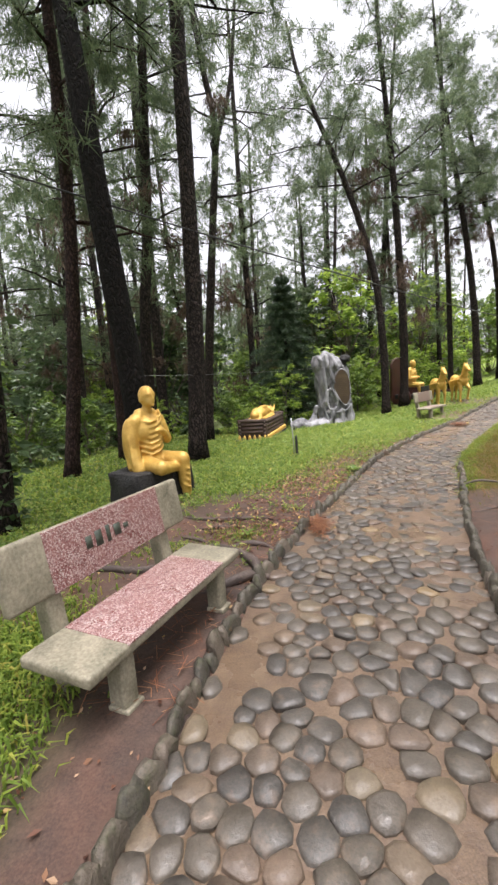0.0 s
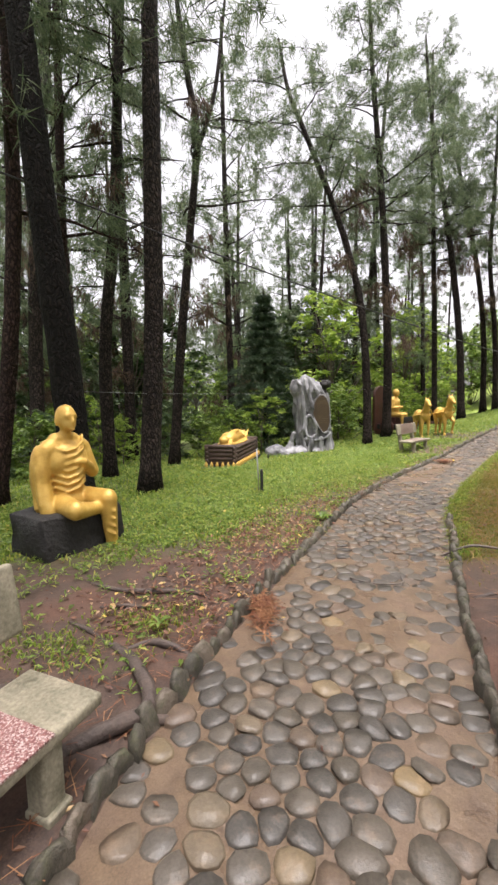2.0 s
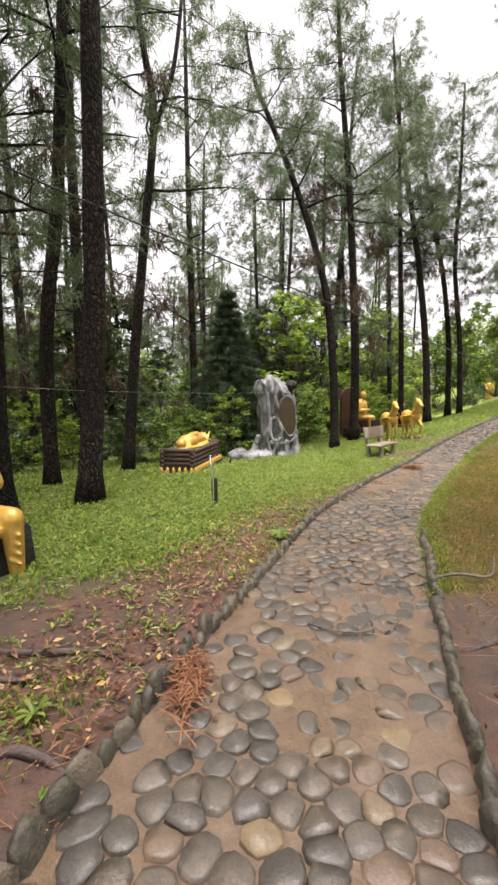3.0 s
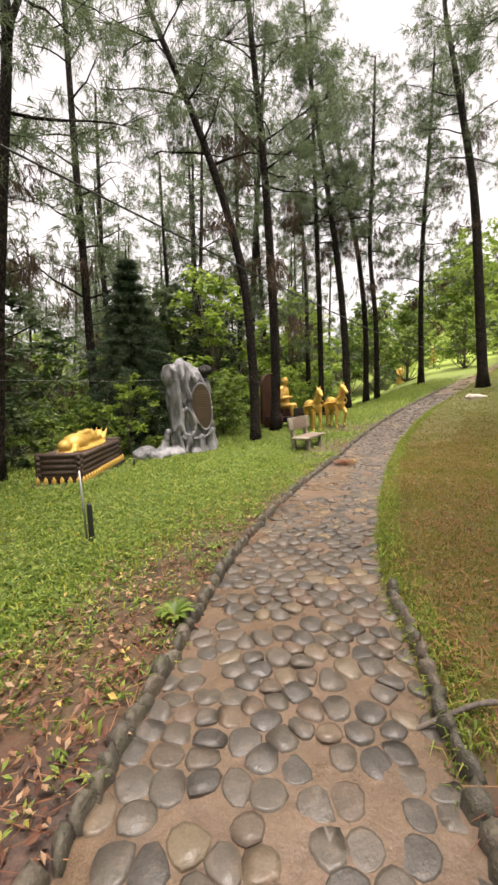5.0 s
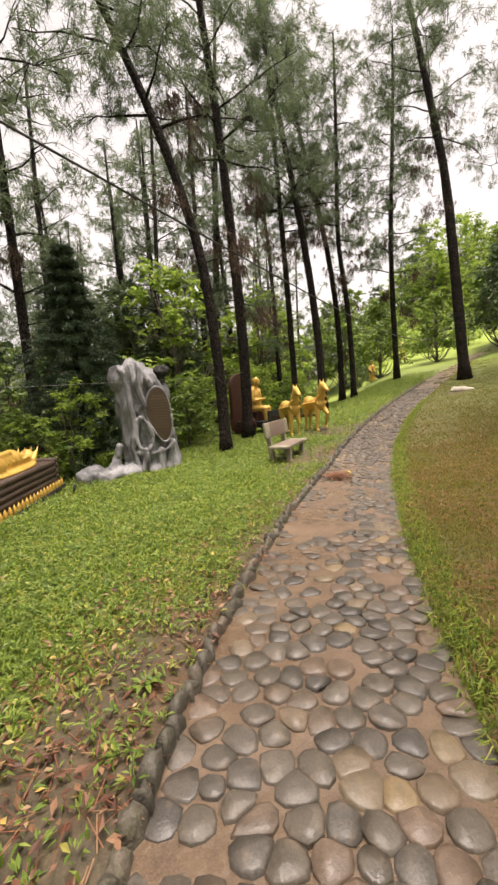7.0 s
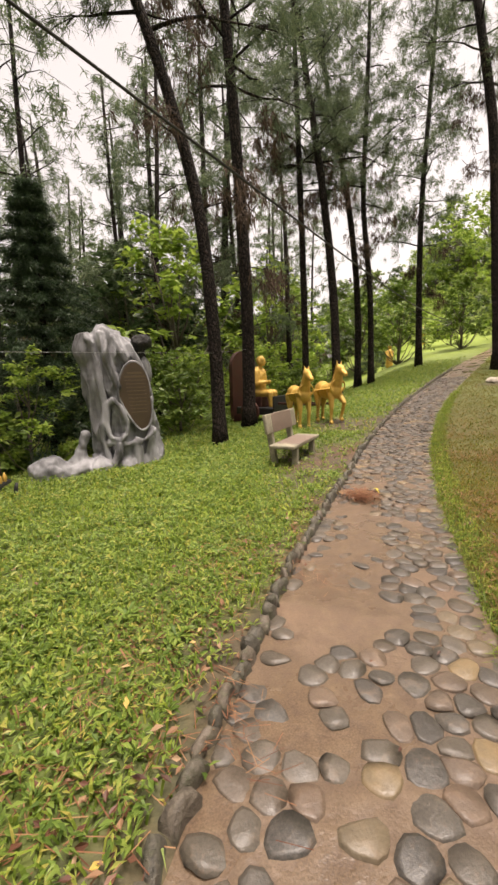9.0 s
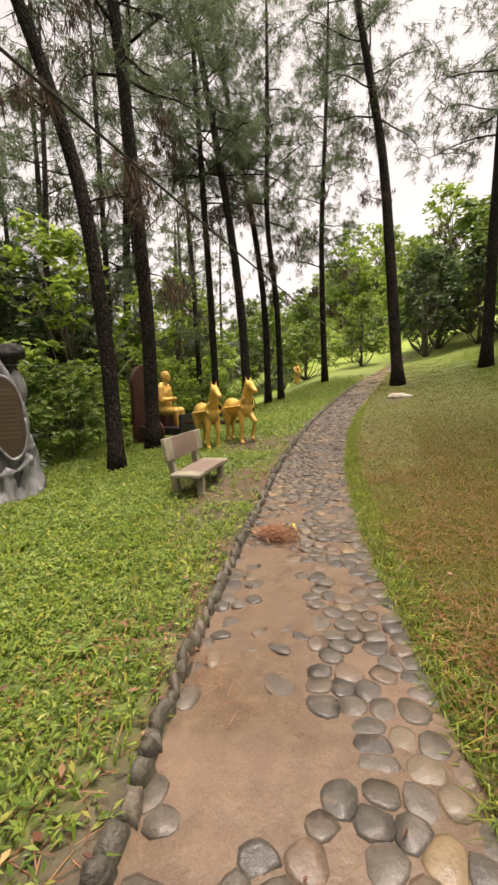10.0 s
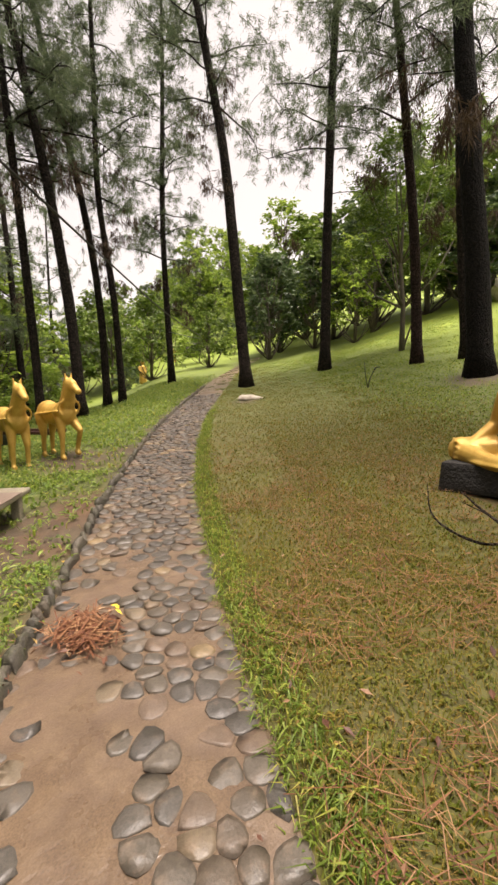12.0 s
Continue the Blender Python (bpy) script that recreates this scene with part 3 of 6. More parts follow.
def broadleaf(name, base, tall, wide, label, mat, seed=1, count=5000, leaf=(0.07, 0.13), trunk_r=0.08, clear=0.3, group="", bark=None, category="tree", lumps=14, lean=(0, 0)):
    """Broad-leaved tree or shrub: trunk, limbs, crown of leaf clumps."""
    rng = np.random.default_rng(seed)
    bark = bark or M_BARK_GREY
    tree = thing(name, Matrix.Translation(base), label, category, group)
    limbs, cen = [], []
    lp = [(lean[0] * t * t + 0.06 * tall * t * rng.normal() * 0.4, lean[1] * t * t + 0.06 * tall * t * rng.normal() * 0.4, t * tall * 0.8 - (0.1 if t == 0 else 0)) for t in (0, 0.25, 0.5, 0.75, 1)]
    limbs.append(tube(lp, [trunk_r, trunk_r * 0.8, trunk_r * 0.6, trunk_r * 0.4, trunk_r * 0.15], 8, 0.06, seed))
    for i in range(lumps):
        z = clear + (1 - clear) * (i + rng.uniform(0, 1)) / lumps
        a = i * 2.4 + rng.uniform(-0.6, 0.6)
        prof = math.sin(math.pi * min(0.97, (z - clear) / (1 - clear) * 0.8 + 0.22)) ** 0.7
        r = wide / 2 * prof * rng.uniform(0.45, 0.95)
        j = max(0, min(3, int(z * 4.5) - 1))
        o = Vector(lp[j])
        tip = Vector((lean[0] * z * z + math.cos(a) * r, lean[1] * z * z + math.sin(a) * r, z * tall))
        mid = o.lerp(tip, 0.5) + Vector((0, 0, -0.06 * tall))
        limbs.append(tube([o, mid, tip], [trunk_r * 0.4, trunk_r * 0.28, trunk_r * 0.08], 5, 0.1, seed + i))
        n = count // lumps
        rad = wide * rng.uniform(0.16, 0.27)
        # leaves gather along twigs of each clump
        tw = rng.normal(0, 1, (max(4, n // 22), 3))
        tw /= np.linalg.norm(tw, axis=1)[:, None]
        tw *= rng.uniform(0.5, 1.15, (len(tw), 1)) * rad * (1, 1, 0.72)
        k = rng.integers(0, len(tw), n)
        f = rng.uniform(0.35, 1.05, (n, 1))
        cen.append(np.array(tip) + tw[k] * f + rng.normal(0, 0.035 * wide * 0.4, (n, 3)))
    part("trunk", joined("trunk", [limbs[0]], bark, True), bark, tree)
    tagged(part("branchwork", joined("branchwork", limbs[1:], bark, True), bark, tree), kind="stuff")
    c = np.concatenate(cen)
    c[:, 2] = np.maximum(c[:, 2], 0.06)
    part("crown", joined("crown", [leaves(rng, c, leaf)], mat), mat, tree)
    return tree


def conifer(base, tall, wide, seed=5):
    """Dark tiered araucaria-like tree."""
    rng = np.random.default_rng(seed)
    tree = thing("conifer_tree", Matrix.Translation(base), "dark green tiered conifer with drooping branches", "tree")
    part("trunk", joined("trunk", [tube([(0, 0, -0.1), (0.03, 0, tall * 0.4), (0, 0.02, tall)], [0.11, 0.08, 0.015], 8, 0.05)], M_BARK, True), M_BARK, tree)
    cen, way, lim = [], [], []
    tiers = 17
    for i in range(tiers):
        z = tall * (0.08 + 0.9 * i / tiers)
        ln = wide / 2 * (1 - i / tiers) ** 0.95 + 0.10
        for k in range(8):
            a = k * math.pi / 4 + i * 0.37 + rng.uniform(-0.15, 0.15)
            w = Vector((math.cos(a), math.sin(a), 0.1))
            l2 = ln * rng.uniform(0.62, 1.15)
            tip = Vector((0, 0, z)) + w * l2 + Vector((0, 0, -0.22 * l2))
            lim.append(tube([(0, 0, z), Vector((0, 0, z)) + w * l2 * 0.5, tip], [0.018, 0.012, 0.005], 4, 0))
            for u in np.arange(0.15, 1.0, 0.06):
                p = Vector((0, 0, z)).lerp(tip, u) + Vector((0, 0, 0.1 * l2 * math.sin(math.pi * u)))
                for sd in (-1, 1):
                    q = p + Vector((-w.y, w.x, 0)) * sd * rng.uniform(0, 0.36) * l2 * (1.1 - u)
                    cen.append(tuple(q)), way.append(tuple(w))
    tagged(part("branchwork", joined("branchwork", lim, M_BARK, True), M_BARK, tree), kind="stuff")
    part("crown", joined("crown", [needles(rng, np.array(cen), np.array(way), 15, (0.08, 0.2), 0.022, 0.25)], M_CONIFER), M_CONIFER, tree)
    return tree


def up_line(base, pts, tall):
    """Trunk line relative to its base, prolonged to its full height."""
    rel = [Vector((0, 0, 0))] + [Vector(p) - Vector(base) for p in pts]
    d = (rel[-1] - rel[-2]).normalized()
    if rel[-1].z < tall - 1.5:
        rel.append(rel[-1] + d * (tall - rel[-1].z) * 0.5)
        rel.append(rel[-1] + (d * 0.5 + Vector((0, 0, 0.5))) * (tall - rel[-1].z))
    return rel


def rooted(x, y):
    return (x, y, stand(x, y))


PINE = "tall pine with dark fissured bark"
PINES = [  # x, y, trunk points, radius, height, crown from, limbs, reach, label, seed
    (-2.02, 7.72, [(-2.1, 7.75, 1.7), (-2.35, 7.85, 4.6), (-2.62, 8.0, 8.0)], 0.25, 17, 0.55, 22, 3.5, "thick near-black pine trunk behind a golden statue", 11),
    (-1.22, 9.25, [(-1.03, 9.29, 2.81), (-0.94, 9.31, 5.49), (-0.88, 9.32, 8.01), (-0.85, 9.33, 8.98)], 0.20, 18, 0.6, 22, 3.3, "straight pine with scaly dark bark on grass", 12),
    (5.53, 16.69, [(5.49, 16.7, 2.23), (5.28, 16.77, 4.92), (4.83, 16.92, 7.0), (4.22, 17.11, 9.0), (3.4, 17.35, 11.2)], 0.16, 15, 0.62, 16, 3.0, "leaning pine curving sideways beside the grey monument", 14),
    (7.0, 18.7, [(7.03, 18.69, 3.14), (6.91, 18.74, 6.64), (6.75, 18.8, 9.75), (6.55, 18.87, 12.36)], 0.19, 18, 0.52, 24, 3.0, PINE, 15),
    (12.0, 24.6, [(11.9, 24.6, 5), (11.75, 24.7, 11)], 0.16, 20, 0.5, 24, 2.8, PINE, 16),
    (12.9, 23.4, [(12.75, 23.5, 4.5), (12.3, 23.7, 9), (11.6, 24.0, 14)], 0.20, 20, 0.5, 26, 3.2, PINE, 17),
    (15.2, 25.2, [(15.1, 25.2, 5), (14.7, 25.4, 9), (13.9, 25.9, 14)], 0.17, 19, 0.5, 22, 2.8, PINE, 18),
    (15.55, 24.6, [(15.4, 24.6, 5), (15.1, 24.8, 9), (15.2, 24.8, 13)], 0.15, 18, 0.5, 20, 2.6, PINE, 19),
    (20.3, 26.7, [(20.2, 26.8, 9.2), (20.39, 26.66, 15.14)], 0.18, 20, 0.35, 30, 2.6, PINE, 20),
    (18.65, 20.2, [(18.45, 20.49, 5.95), (18.22, 20.78, 10.37), (17.86, 21.23, 13.88), (17.57, 21.59, 16.4)], 0.25, 21, 0.55, 26, 3.2, "tall gently leaning pine beside the path", 21),
    (22.1, 18.3, [(22.13, 18.25, 7.7), (22.19, 18.13, 13.0), (22.27, 17.98, 16.88)], 0.24, 22, 0.45, 30, 3.0, "tall straight pine on the grass slope", 22),
    (17.98, 11.3, [(17.92, 11.63, 5.53), (17.85, 12.06, 9.56), (17.8, 12.34, 12.61)], 0.34, 20, 0.5, 24, 3.4, "thick near-black pine with earth round its foot", 24),
    (12.1, 8.95, [(12.09, 9.36, 2.64), (12.08, 9.77, 4.74), (12.07, 10.17, 6.8), (12.06, 10.34, 7.69)], 0.30, 17, 0.6, 18, 3.0, "thick leaning pine behind a seated golden statue", 25),
    (20.9, 12.2, [(20.85, 12.5, 6), (20.8, 12.9, 12)], 0.20, 18, 0.5, 18, 2.8, PINE, 26),
    (13.6, 7.7, [(14.1, 8.2, 4), (14.5, 8.6, 8)], 0.15, 15, 0.6, 12, 2.4, PINE, 27),
    (-3.95, 8.85, [(-3.61, 9.0, 2.35), (-3.4, 9.12, 5.01), (-3.33, 9.16, 7.52), (-3.33, 9.16, 8.94)], 0.15, 16, 0.35, 20, 2.4, "slim pine with reddish bark", 28),
    (-3.5, 11.2, [(-3.4, 11.2, 4), (-3.3, 11.3, 8)], 0.12, 16, 0.4, 18, 2.2, "slim pine with reddish bark", 29),
    (-2.8, 12.0, [(-2.75, 12.0, 3), (-2.4, 12.1, 6), (-2.2, 12.2, 9)], 0.17, 17, 0.5, 18, 2.6, PINE, 30),
    (-3.2, 4.95, [(-3.1, 5.0, 2.0), (-3.15, 5.05, 4.0)], 0.20, 14, 0.5, 26, 3.8, "thick pine trunk with climbing leaves", 31),
]
for x, y, pts, r, tall, lo, limbs, reach, label, seed in PINES:
    b = rooted(x, y)
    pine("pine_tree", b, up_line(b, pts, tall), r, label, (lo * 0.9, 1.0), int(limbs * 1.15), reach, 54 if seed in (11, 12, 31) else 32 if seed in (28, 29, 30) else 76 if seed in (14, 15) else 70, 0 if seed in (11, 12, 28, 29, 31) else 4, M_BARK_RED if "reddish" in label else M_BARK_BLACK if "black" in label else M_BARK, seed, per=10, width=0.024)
# unseen pines added behind and beside the walker to shade the foreground
for i, (x, y, tall) in enumerate(((2.5, -0.9, 16), (4.5, 2.4, 17), (6.2, 5.0, 16), (8.0, 5.4, 17), (-2.6, 0.1, 16), (-3.6, -5.4, 17), (3.2, -6.0, 16), (9.5, 1.0, 18), (-3.0, 3.3, 16))):
    b = rooted(x, y)
    pine("pine_tree", b, [Vector((0, 0, 0)), Vector((0.1, -0.05, tall * 0.3)), Vector((-0.15, 0.1, tall * 0.6)), Vector((0.1, 0.2, tall))], 0.17, "unseen dark-barked pine added to shade the path", (0.42, 1.0), 26, 3.3, 46, 0, M_BARK, 90 + i, False, per=9, width=0.034)
b = rooted(-1.46, 14.2)
pine("pine_tree", b, up_line(b, [(-1.09, 14.27, 3.49), (-0.75, 14.33, 6.41), (-0.43, 14.38, 9.39), (-0.63, 14.34, 11)], 15), 0.16, "slim forked pine with long bare side branches", (0.5, 1.0), 14, 2.8, 46, 6,
     fork=[Vector((1.0, 0.15, 9.4)), Vector((1.6, 0.25, 11.2)), Vector((2.0, 0.3, 14))], seed=13)
b = rooted(21.0, 13.9)
pine("pine_tree", b, up_line(b, [(20.94, 14.1, 6.08), (20.85, 14.39, 9.24), (20.73, 14.79, 12.89)], 18), 0.2, "pine with a knobbly greyish trunk on the slope", (0.42, 1.0), 24, 2.6, 60, 3, M_BARK_RED, 34, per=10, width=0.024)
b = rooted(24.5, 15.6)
broadleaf("broadleaf_tree", b, 9.5, 6.0, "slender tree with upswept pale branches and fine leaves", M_LEAF, 33, 12000, (0.10, 0.2), 0.14, 0.4, bark=M_BARK_GREY, lumps=16)
conifer(rooted(1.8, 18.6), 6.7, 4.9)

# the woods behind, repeated from a few grown trees
rnd = random.Random(4)


def upright(tall, bend, k):
    return [Vector((0, 0, 0)), Vector((bend * 0.2, 0.05, tall * 0.3)), Vector((bend * 0.6, 0.1 * k, tall * 0.6)), Vector((bend, 0.1, tall))]


wood = [pine("pine_tree", rooted(-8 - 3 * i, 19 + 6 * i), upright(15 + i, 0.8 - 0.7 * i, i), 0.13 + 0.02 * i, "slim pine among others in shady woods", (0.24, 1), 24, 2.6, 36, 5, M_BARK, 40 + i, False, "woodland pines", per=7, width=0.042) for i in range(4)]
places = []


def scatter(n, xr, yr, ok, gap):
    got, tries = [], 0
    while len(got) < n and tries < 6000:
        tries += 1
        x, y = rnd.uniform(*xr), rnd.uniform(*yr)
        p, q = 0.66 * x + 0.75 * y, 0.75 * x - 0.66 * y
        if ok(x, y, p, q) and all(math.hypot(x - a, y - c) > gap for a, c in places):
            places.append((x, y)), got.append((x, y))
    return got


for x, y in scatter(40, (-34, 3), (13, 60), lambda x, y, p, q: q < -13.5 and math.hypot(x, y) > 15, 2.0) + scatter(22, (0, 22), (27, 62), lambda x, y, p, q: q < -9, 2.2):
    copy_thing(rnd.choice(wood), Matrix.Translation(rooted(x, y)) @ pose(0, 0, 0, 0, 0, rnd.uniform(0, 360)))
for i, (x, y) in enumerate(((5.6, 27.5), (0.4, 21.0), (-3.6, 17.6), (-6.6, 16.2), (0.8, 27), (8.8, 29.5), (-9, 14.2), (10.2, 32), (-3.4, 25), (6.5, 33), (-6.8, 21))):
    c = copy_thing(wood[i % 4], Matrix.Translation(rooted(x, y)) @ pose(0, 0, 0, 0, 0, 71 * i))
    c.scale = [1.1 + 0.09 * (i % 4)] * 3
    tagged(c, "tall pine with drooping needles and a dark trunk")

shrubs = [broadleaf("shrub", rooted(-7.5 + 1.6 * i, 15.2 + 0.4 * i), 1.7 + 0.25 * (i % 3), 2.3 + 0.3 * (i % 2), lab, mt, 60 + i, 1500, lf, 0.04, 0.1, "undergrowth", None, "shrub", 16)
          for i, (lab, mt, lf) in enumerate([("dense glossy green shrub under the pines", M_LEAF, (0.11, 0.22)), ("dark green shrub under the pines", M_LEAF_DARK, (0.12, 0.23)), ("light green leafy shrub", M_LEAF_BRIGHT, (0.10, 0.18))])]
places.clear()
for x, y in scatter(58, (-26, 5), (10, 36), lambda x, y, p, q: q < -12.2 - 0.05 * p and math.hypot(x, y) > 12 and (x < -5 or y > 16.5), 1.5):
    k = rnd.choices(shrubs, (5, 2.5, 3))[0]
    c = copy_thing(k, Matrix.Translation(rooted(x, y)) @ pose(0, 0, 0, 0, 0, rnd.uniform(0, 360)))
    c.scale = [rnd.uniform(0.7, 1.35)] * 3
for x, y in scatter(26, (5, 20), (22, 40), lambda x, y, p, q: q < -8.2 and q > -20, 1.7):
    c = copy_thing(rnd.choices(shrubs, (2, 0.5, 5))[0], Matrix.Translation(rooted(x, y)) @ pose(0, 0, 0, 0, 0, rnd.uniform(0, 360)))
    c.scale = [rnd.uniform(0.8, 1.4)] * 3
# shrubs beside the monument and the platform
for x, y, k, s in ((-0.6, 16.4, 0, 0.9), (0.5, 17.0, 0, 1.1), (-1.8, 17.2, 1, 1.1), (1.5, 16.9, 2, 1.0), (3.0, 18.2, 1, 1.0), (5.2, 19.8, 0, 1.2), (4.4, 21.5, 0, 1.5), (6.3, 21.8, 2, 1.1), (8.8, 22.6, 2, 1.2), (-3.4, 15.6, 2, 0.7), (-5.3, 13.4, 0, 1.0), (-6.4, 11.8, 1, 1.1), (-0.2, 14.9, 2, 0.45)):
    c = copy_thing(shrubs[k], Matrix.Translation(rooted(x, y)) @ pose(0, 0, 0, 0, 0, 40 * x))
    c.scale = [s] * 3

grown = [broadleaf("broadleaf_tree", rooted(34 + 5 * i, 30 - 6 * i), 7.5 + i, 6 + 0.6 * i, lab, mt, 80 + i, 2000, lf, 0.16, 0.22, "trees on the far slope", None, "tree", 26)
         for i, (lab, mt, lf) in enumerate([("round leafy green tree on the slope", M_LEAF, (0.27, 0.58)), ("dark glossy evergreen tree", M_LEAF_DARK, (0.27, 0.58)), ("light green tree with haze put into its leaf colour", M_LEAF_BRIGHT, (0.27, 0.58))])]
places.clear()
mid_wood = scatter(32, (-26, 2), (20, 50), lambda x, y, p, q: q < -17 and math.hypot(x, y) > 20, 3.0) + scatter(22, (2, 20), (23, 46), lambda x, y, p, q: -24 < q < -11, 2.6)
for x, y in mid_wood:
    c = copy_thing(rnd.choices(grown, (4, 4, 2))[0], Matrix.Translation(rooted(x, y)) @ pose(0, 0, 0, 0, 0, rnd.uniform(0, 360)))
    c.scale = [rnd.uniform(0.6, 1.05)] * 3
    tagged(c, "leafy tree growing under the pines", group="trees under the pines")
spots = scatter(40, (20, 75), (-8, 70), lambda x, y, p, q: ((q > 19 and p > 12) or (p > 50 and q > -14)) and not (-4 < q < 6 and p < 66), 3.6)
spots += scatter(16, (12, 60), (40, 80), lambda x, y, p, q: p > 46 and q < -8, 4.5)
for x, y in spots:
    c = copy_thing(rnd.choices(grown, (4, 3, 3))[0], Matrix.Translation(rooted(x, y)) @ pose(0, 0, 0, 0, 0, rnd.uniform(0, 360)))
    c.scale = [rnd.uniform(0.7, 1.25)] * 3
for x, y in scatter(60, (22, 70), (2, 62), lambda x, y, p, q: (17 < q < 22) or (p > 46 and q > -12), 1.9):
    c = copy_thing(rnd.choices(shrubs, (3, 2, 4))[0], Matrix.Translation(rooted(x, y)) @ pose(0, 0, 0, 0, 0, rnd.uniform(0, 360)))
    c.scale = [rnd.uniform(0.8, 1.8)] * 3
for x, y in scatter(26, (34, 62), (30, 64), lambda x, y, p, q: 56 < p < 74 and -8 < q < 12, 2.4):
    c = copy_thing(rnd.choices(shrubs, (2, 0.5, 6))[0], Matrix.Translation(rooted(x, y)) @ pose(0, 0, 0, 0, 0, rnd.uniform(0, 360)))
    c.scale = [rnd.uniform(1.6, 2.8)] * 3
for x, y, k, s in ((31, 17.5, 0, 0.9), (33.5, 20.5, 1, 1.0), (29.5, 14.8, 1, 0.75), (36, 16.5, 0, 1.15), (34.5, 24, 0, 1.05), (30.5, 20.5, 2, 0.6), (32, 12.5, 0, 0.9), (35, 9.5, 1, 1.0), (38, 13, 0, 1.2), (30.5, 9.8, 1, 0.7), (38, 22, 0, 1.2), (39, 29, 0, 1.2), (29.5, 26.5, 1, 0.75), (31.5, 24.0, 1, 0.7), (33, 28, 1, 0.8), (28.5, 31.5, 0, 0.6), (24.5, 33.5, 0, 0.7)):
    if y < 18:
        x += 4.5
    c = copy_thing(grown[k], Matrix.Translation(rooted(x, y)) @ pose(0, 0, 0, 0, 0, 50 * x))
    c.scale = [s * (1.4 if y < 18 else 1.1)] * 3


# ---- benches ----
def bench(m, label, inlay=None):
    inlay = inlay or M_TERRAZZO
    b = thing("park_bench", m, label, "bench", "park benches")
    def slab(name, size, mat, at, tilt=0.0, bev=0.018, lab=""):
        bm = box(bmesh.new(), size, None, bev, 3)
        ob = part(name, bm, mat, b, lab, True)
        ob.matrix_basis = Matrix.Translation(at) @ pose(0, 0, 0, 0, tilt, 0)
        return ob
    # seat along local y, back towards -x
    slab("seat", (0.44, 1.42, 0.06), M_CONCRETE, (-0.22, 0, 0.335), 0, 0.02)
    slab("seat_inlay", (0.43, 0.92, 0.012), inlay, (-0.212, 0, 0.3625), 0, 0.004, "worn terrazzo inlay")
    slab("backrest", (0.055, 1.42, 0.33), M_CONCRETE, (-0.505, 0, 0.70), -9, 0.02)
    slab("back_inlay", (0.012, 0.92, 0.325), inlay, (-0.480, 0, 0.704), -9, 0.004, "worn terrazzo inlay")
    for y in (-0.46, 0.46):
        slab("leg", (0.10, 0.10, 0.46), M_CONCRETE, (-0.07, y, 0.085), 0, 0.015)
        slab("leg_foot", (0.13, 0.12, 0.07), M_CONCRETE, (-0.06, y, 0.02), 0, 0.012)
        slab("back_leg", (0.10, 0.10, 0.78), M_CONCRETE, (-0.475, y, 0.235), -9, 0.015)
    # faded characters become plain bars
    for i, (w, h) in enumerate(() if inlay != M_TERRAZZO else ((0.045, 0.07), (0.05, 0.09), (0.03, 0.10), (0.055, 0.07), (0.04, 0.03))):
        slab("letter_bar", (0.003, w, h), M_GREEN_PAINT, (-0.4735, -0.19 + 0.075 * i, 0.715), -9, 0.0, "faded dark lettering")
    return b


BA = math.degrees(math.atan2(0.905, 0.43)) - 90
bench(pose(-0.44, 2.21, stand(-0.5, 2.2) - 0.035, 0, 0, BA), "weathered concrete bench with pink terrazzo seat and faded lettering")
BB = math.degrees(math.atan2(0.70, 0.72)) - 90
bench(pose(6.30, 13.78, stand(6.2, 13.8) - 0.03, 0, 0, BB), "weathered brownish concrete bench on red earth beside the path", M_DULL_TERRAZZO)


# ---- statues ----
def folds(z0, n, depth, wide, dz, r=0.02, drop=0.1, x0=0.12):
    out = []
    for k in range(n):
        z = z0 - k * dz
        a = [(x0 - 0.06, -wide, z + drop * 0.3), (x0 + depth * 0.7, -wide * 0.55, z - 0.03), (x0 + depth * 0.92, 0, z), (x0 + depth * 0.7, wide * 0.55, z + 0.07), (x0 - 0.06, wide, z + drop * 1.5)]
        out += [("c", a[i], a[i + 1], r, r) for i in range(4)]
    return out


HEAD = [("c", (0.02, 0, 0.93), (0.05, 0, 1.08), 0.085, 0.075), ("e", (0.06, 0, 1.21), (0.152, 0.132, 0.165)), ("e", (0.10, 0, 1.14), (0.115, 0.105, 0.115)), ("c", (-0.02, -0.13, 0.92), (-0.02, 0.13, 0.92), 0.10, 0.10),
        ("c", (0.208, 0, 1.215), (0.232, 0, 1.155), 0.013, 0.024), ("e", (0.05, 0.138, 1.17), (0.034, 0.02, 0.075)), ("e", (0.05, -0.138, 1.17), (0.034, 0.02, 0.075)),
        ("c", (0.18, -0.085, 1.235), (0.205, -0.03, 1.24), 0.017, 0.017), ("c", (0.18, 0.085, 1.235), (0.205, 0.03, 1.24), 0.017, 0.017), ("e", (0.198, -0.055, 1.205), (0.014, 0.03, 0.012)), ("e", (0.198, 0.055, 1.205), (0.014, 0.03, 0.012)), ("e", (0.208, 0, 1.105), (0.018, 0.042, 0.016)), ("e", (0.195, 0, 1.06), (0.03, 0.04, 0.025))]
TORSO = [("e", (0, 0, 0.14), (0.26, 0.29, 0.18)), ("c", (0, 0, 0.2), (0.02, 0, 0.70), 0.23, 0.22), ("e", (0.03, 0, 0.66), (0.21, 0.30, 0.26)), ("c", (-0.01, -0.23, 0.82), (-0.01, 0.23, 0.82), 0.13, 0.13)]
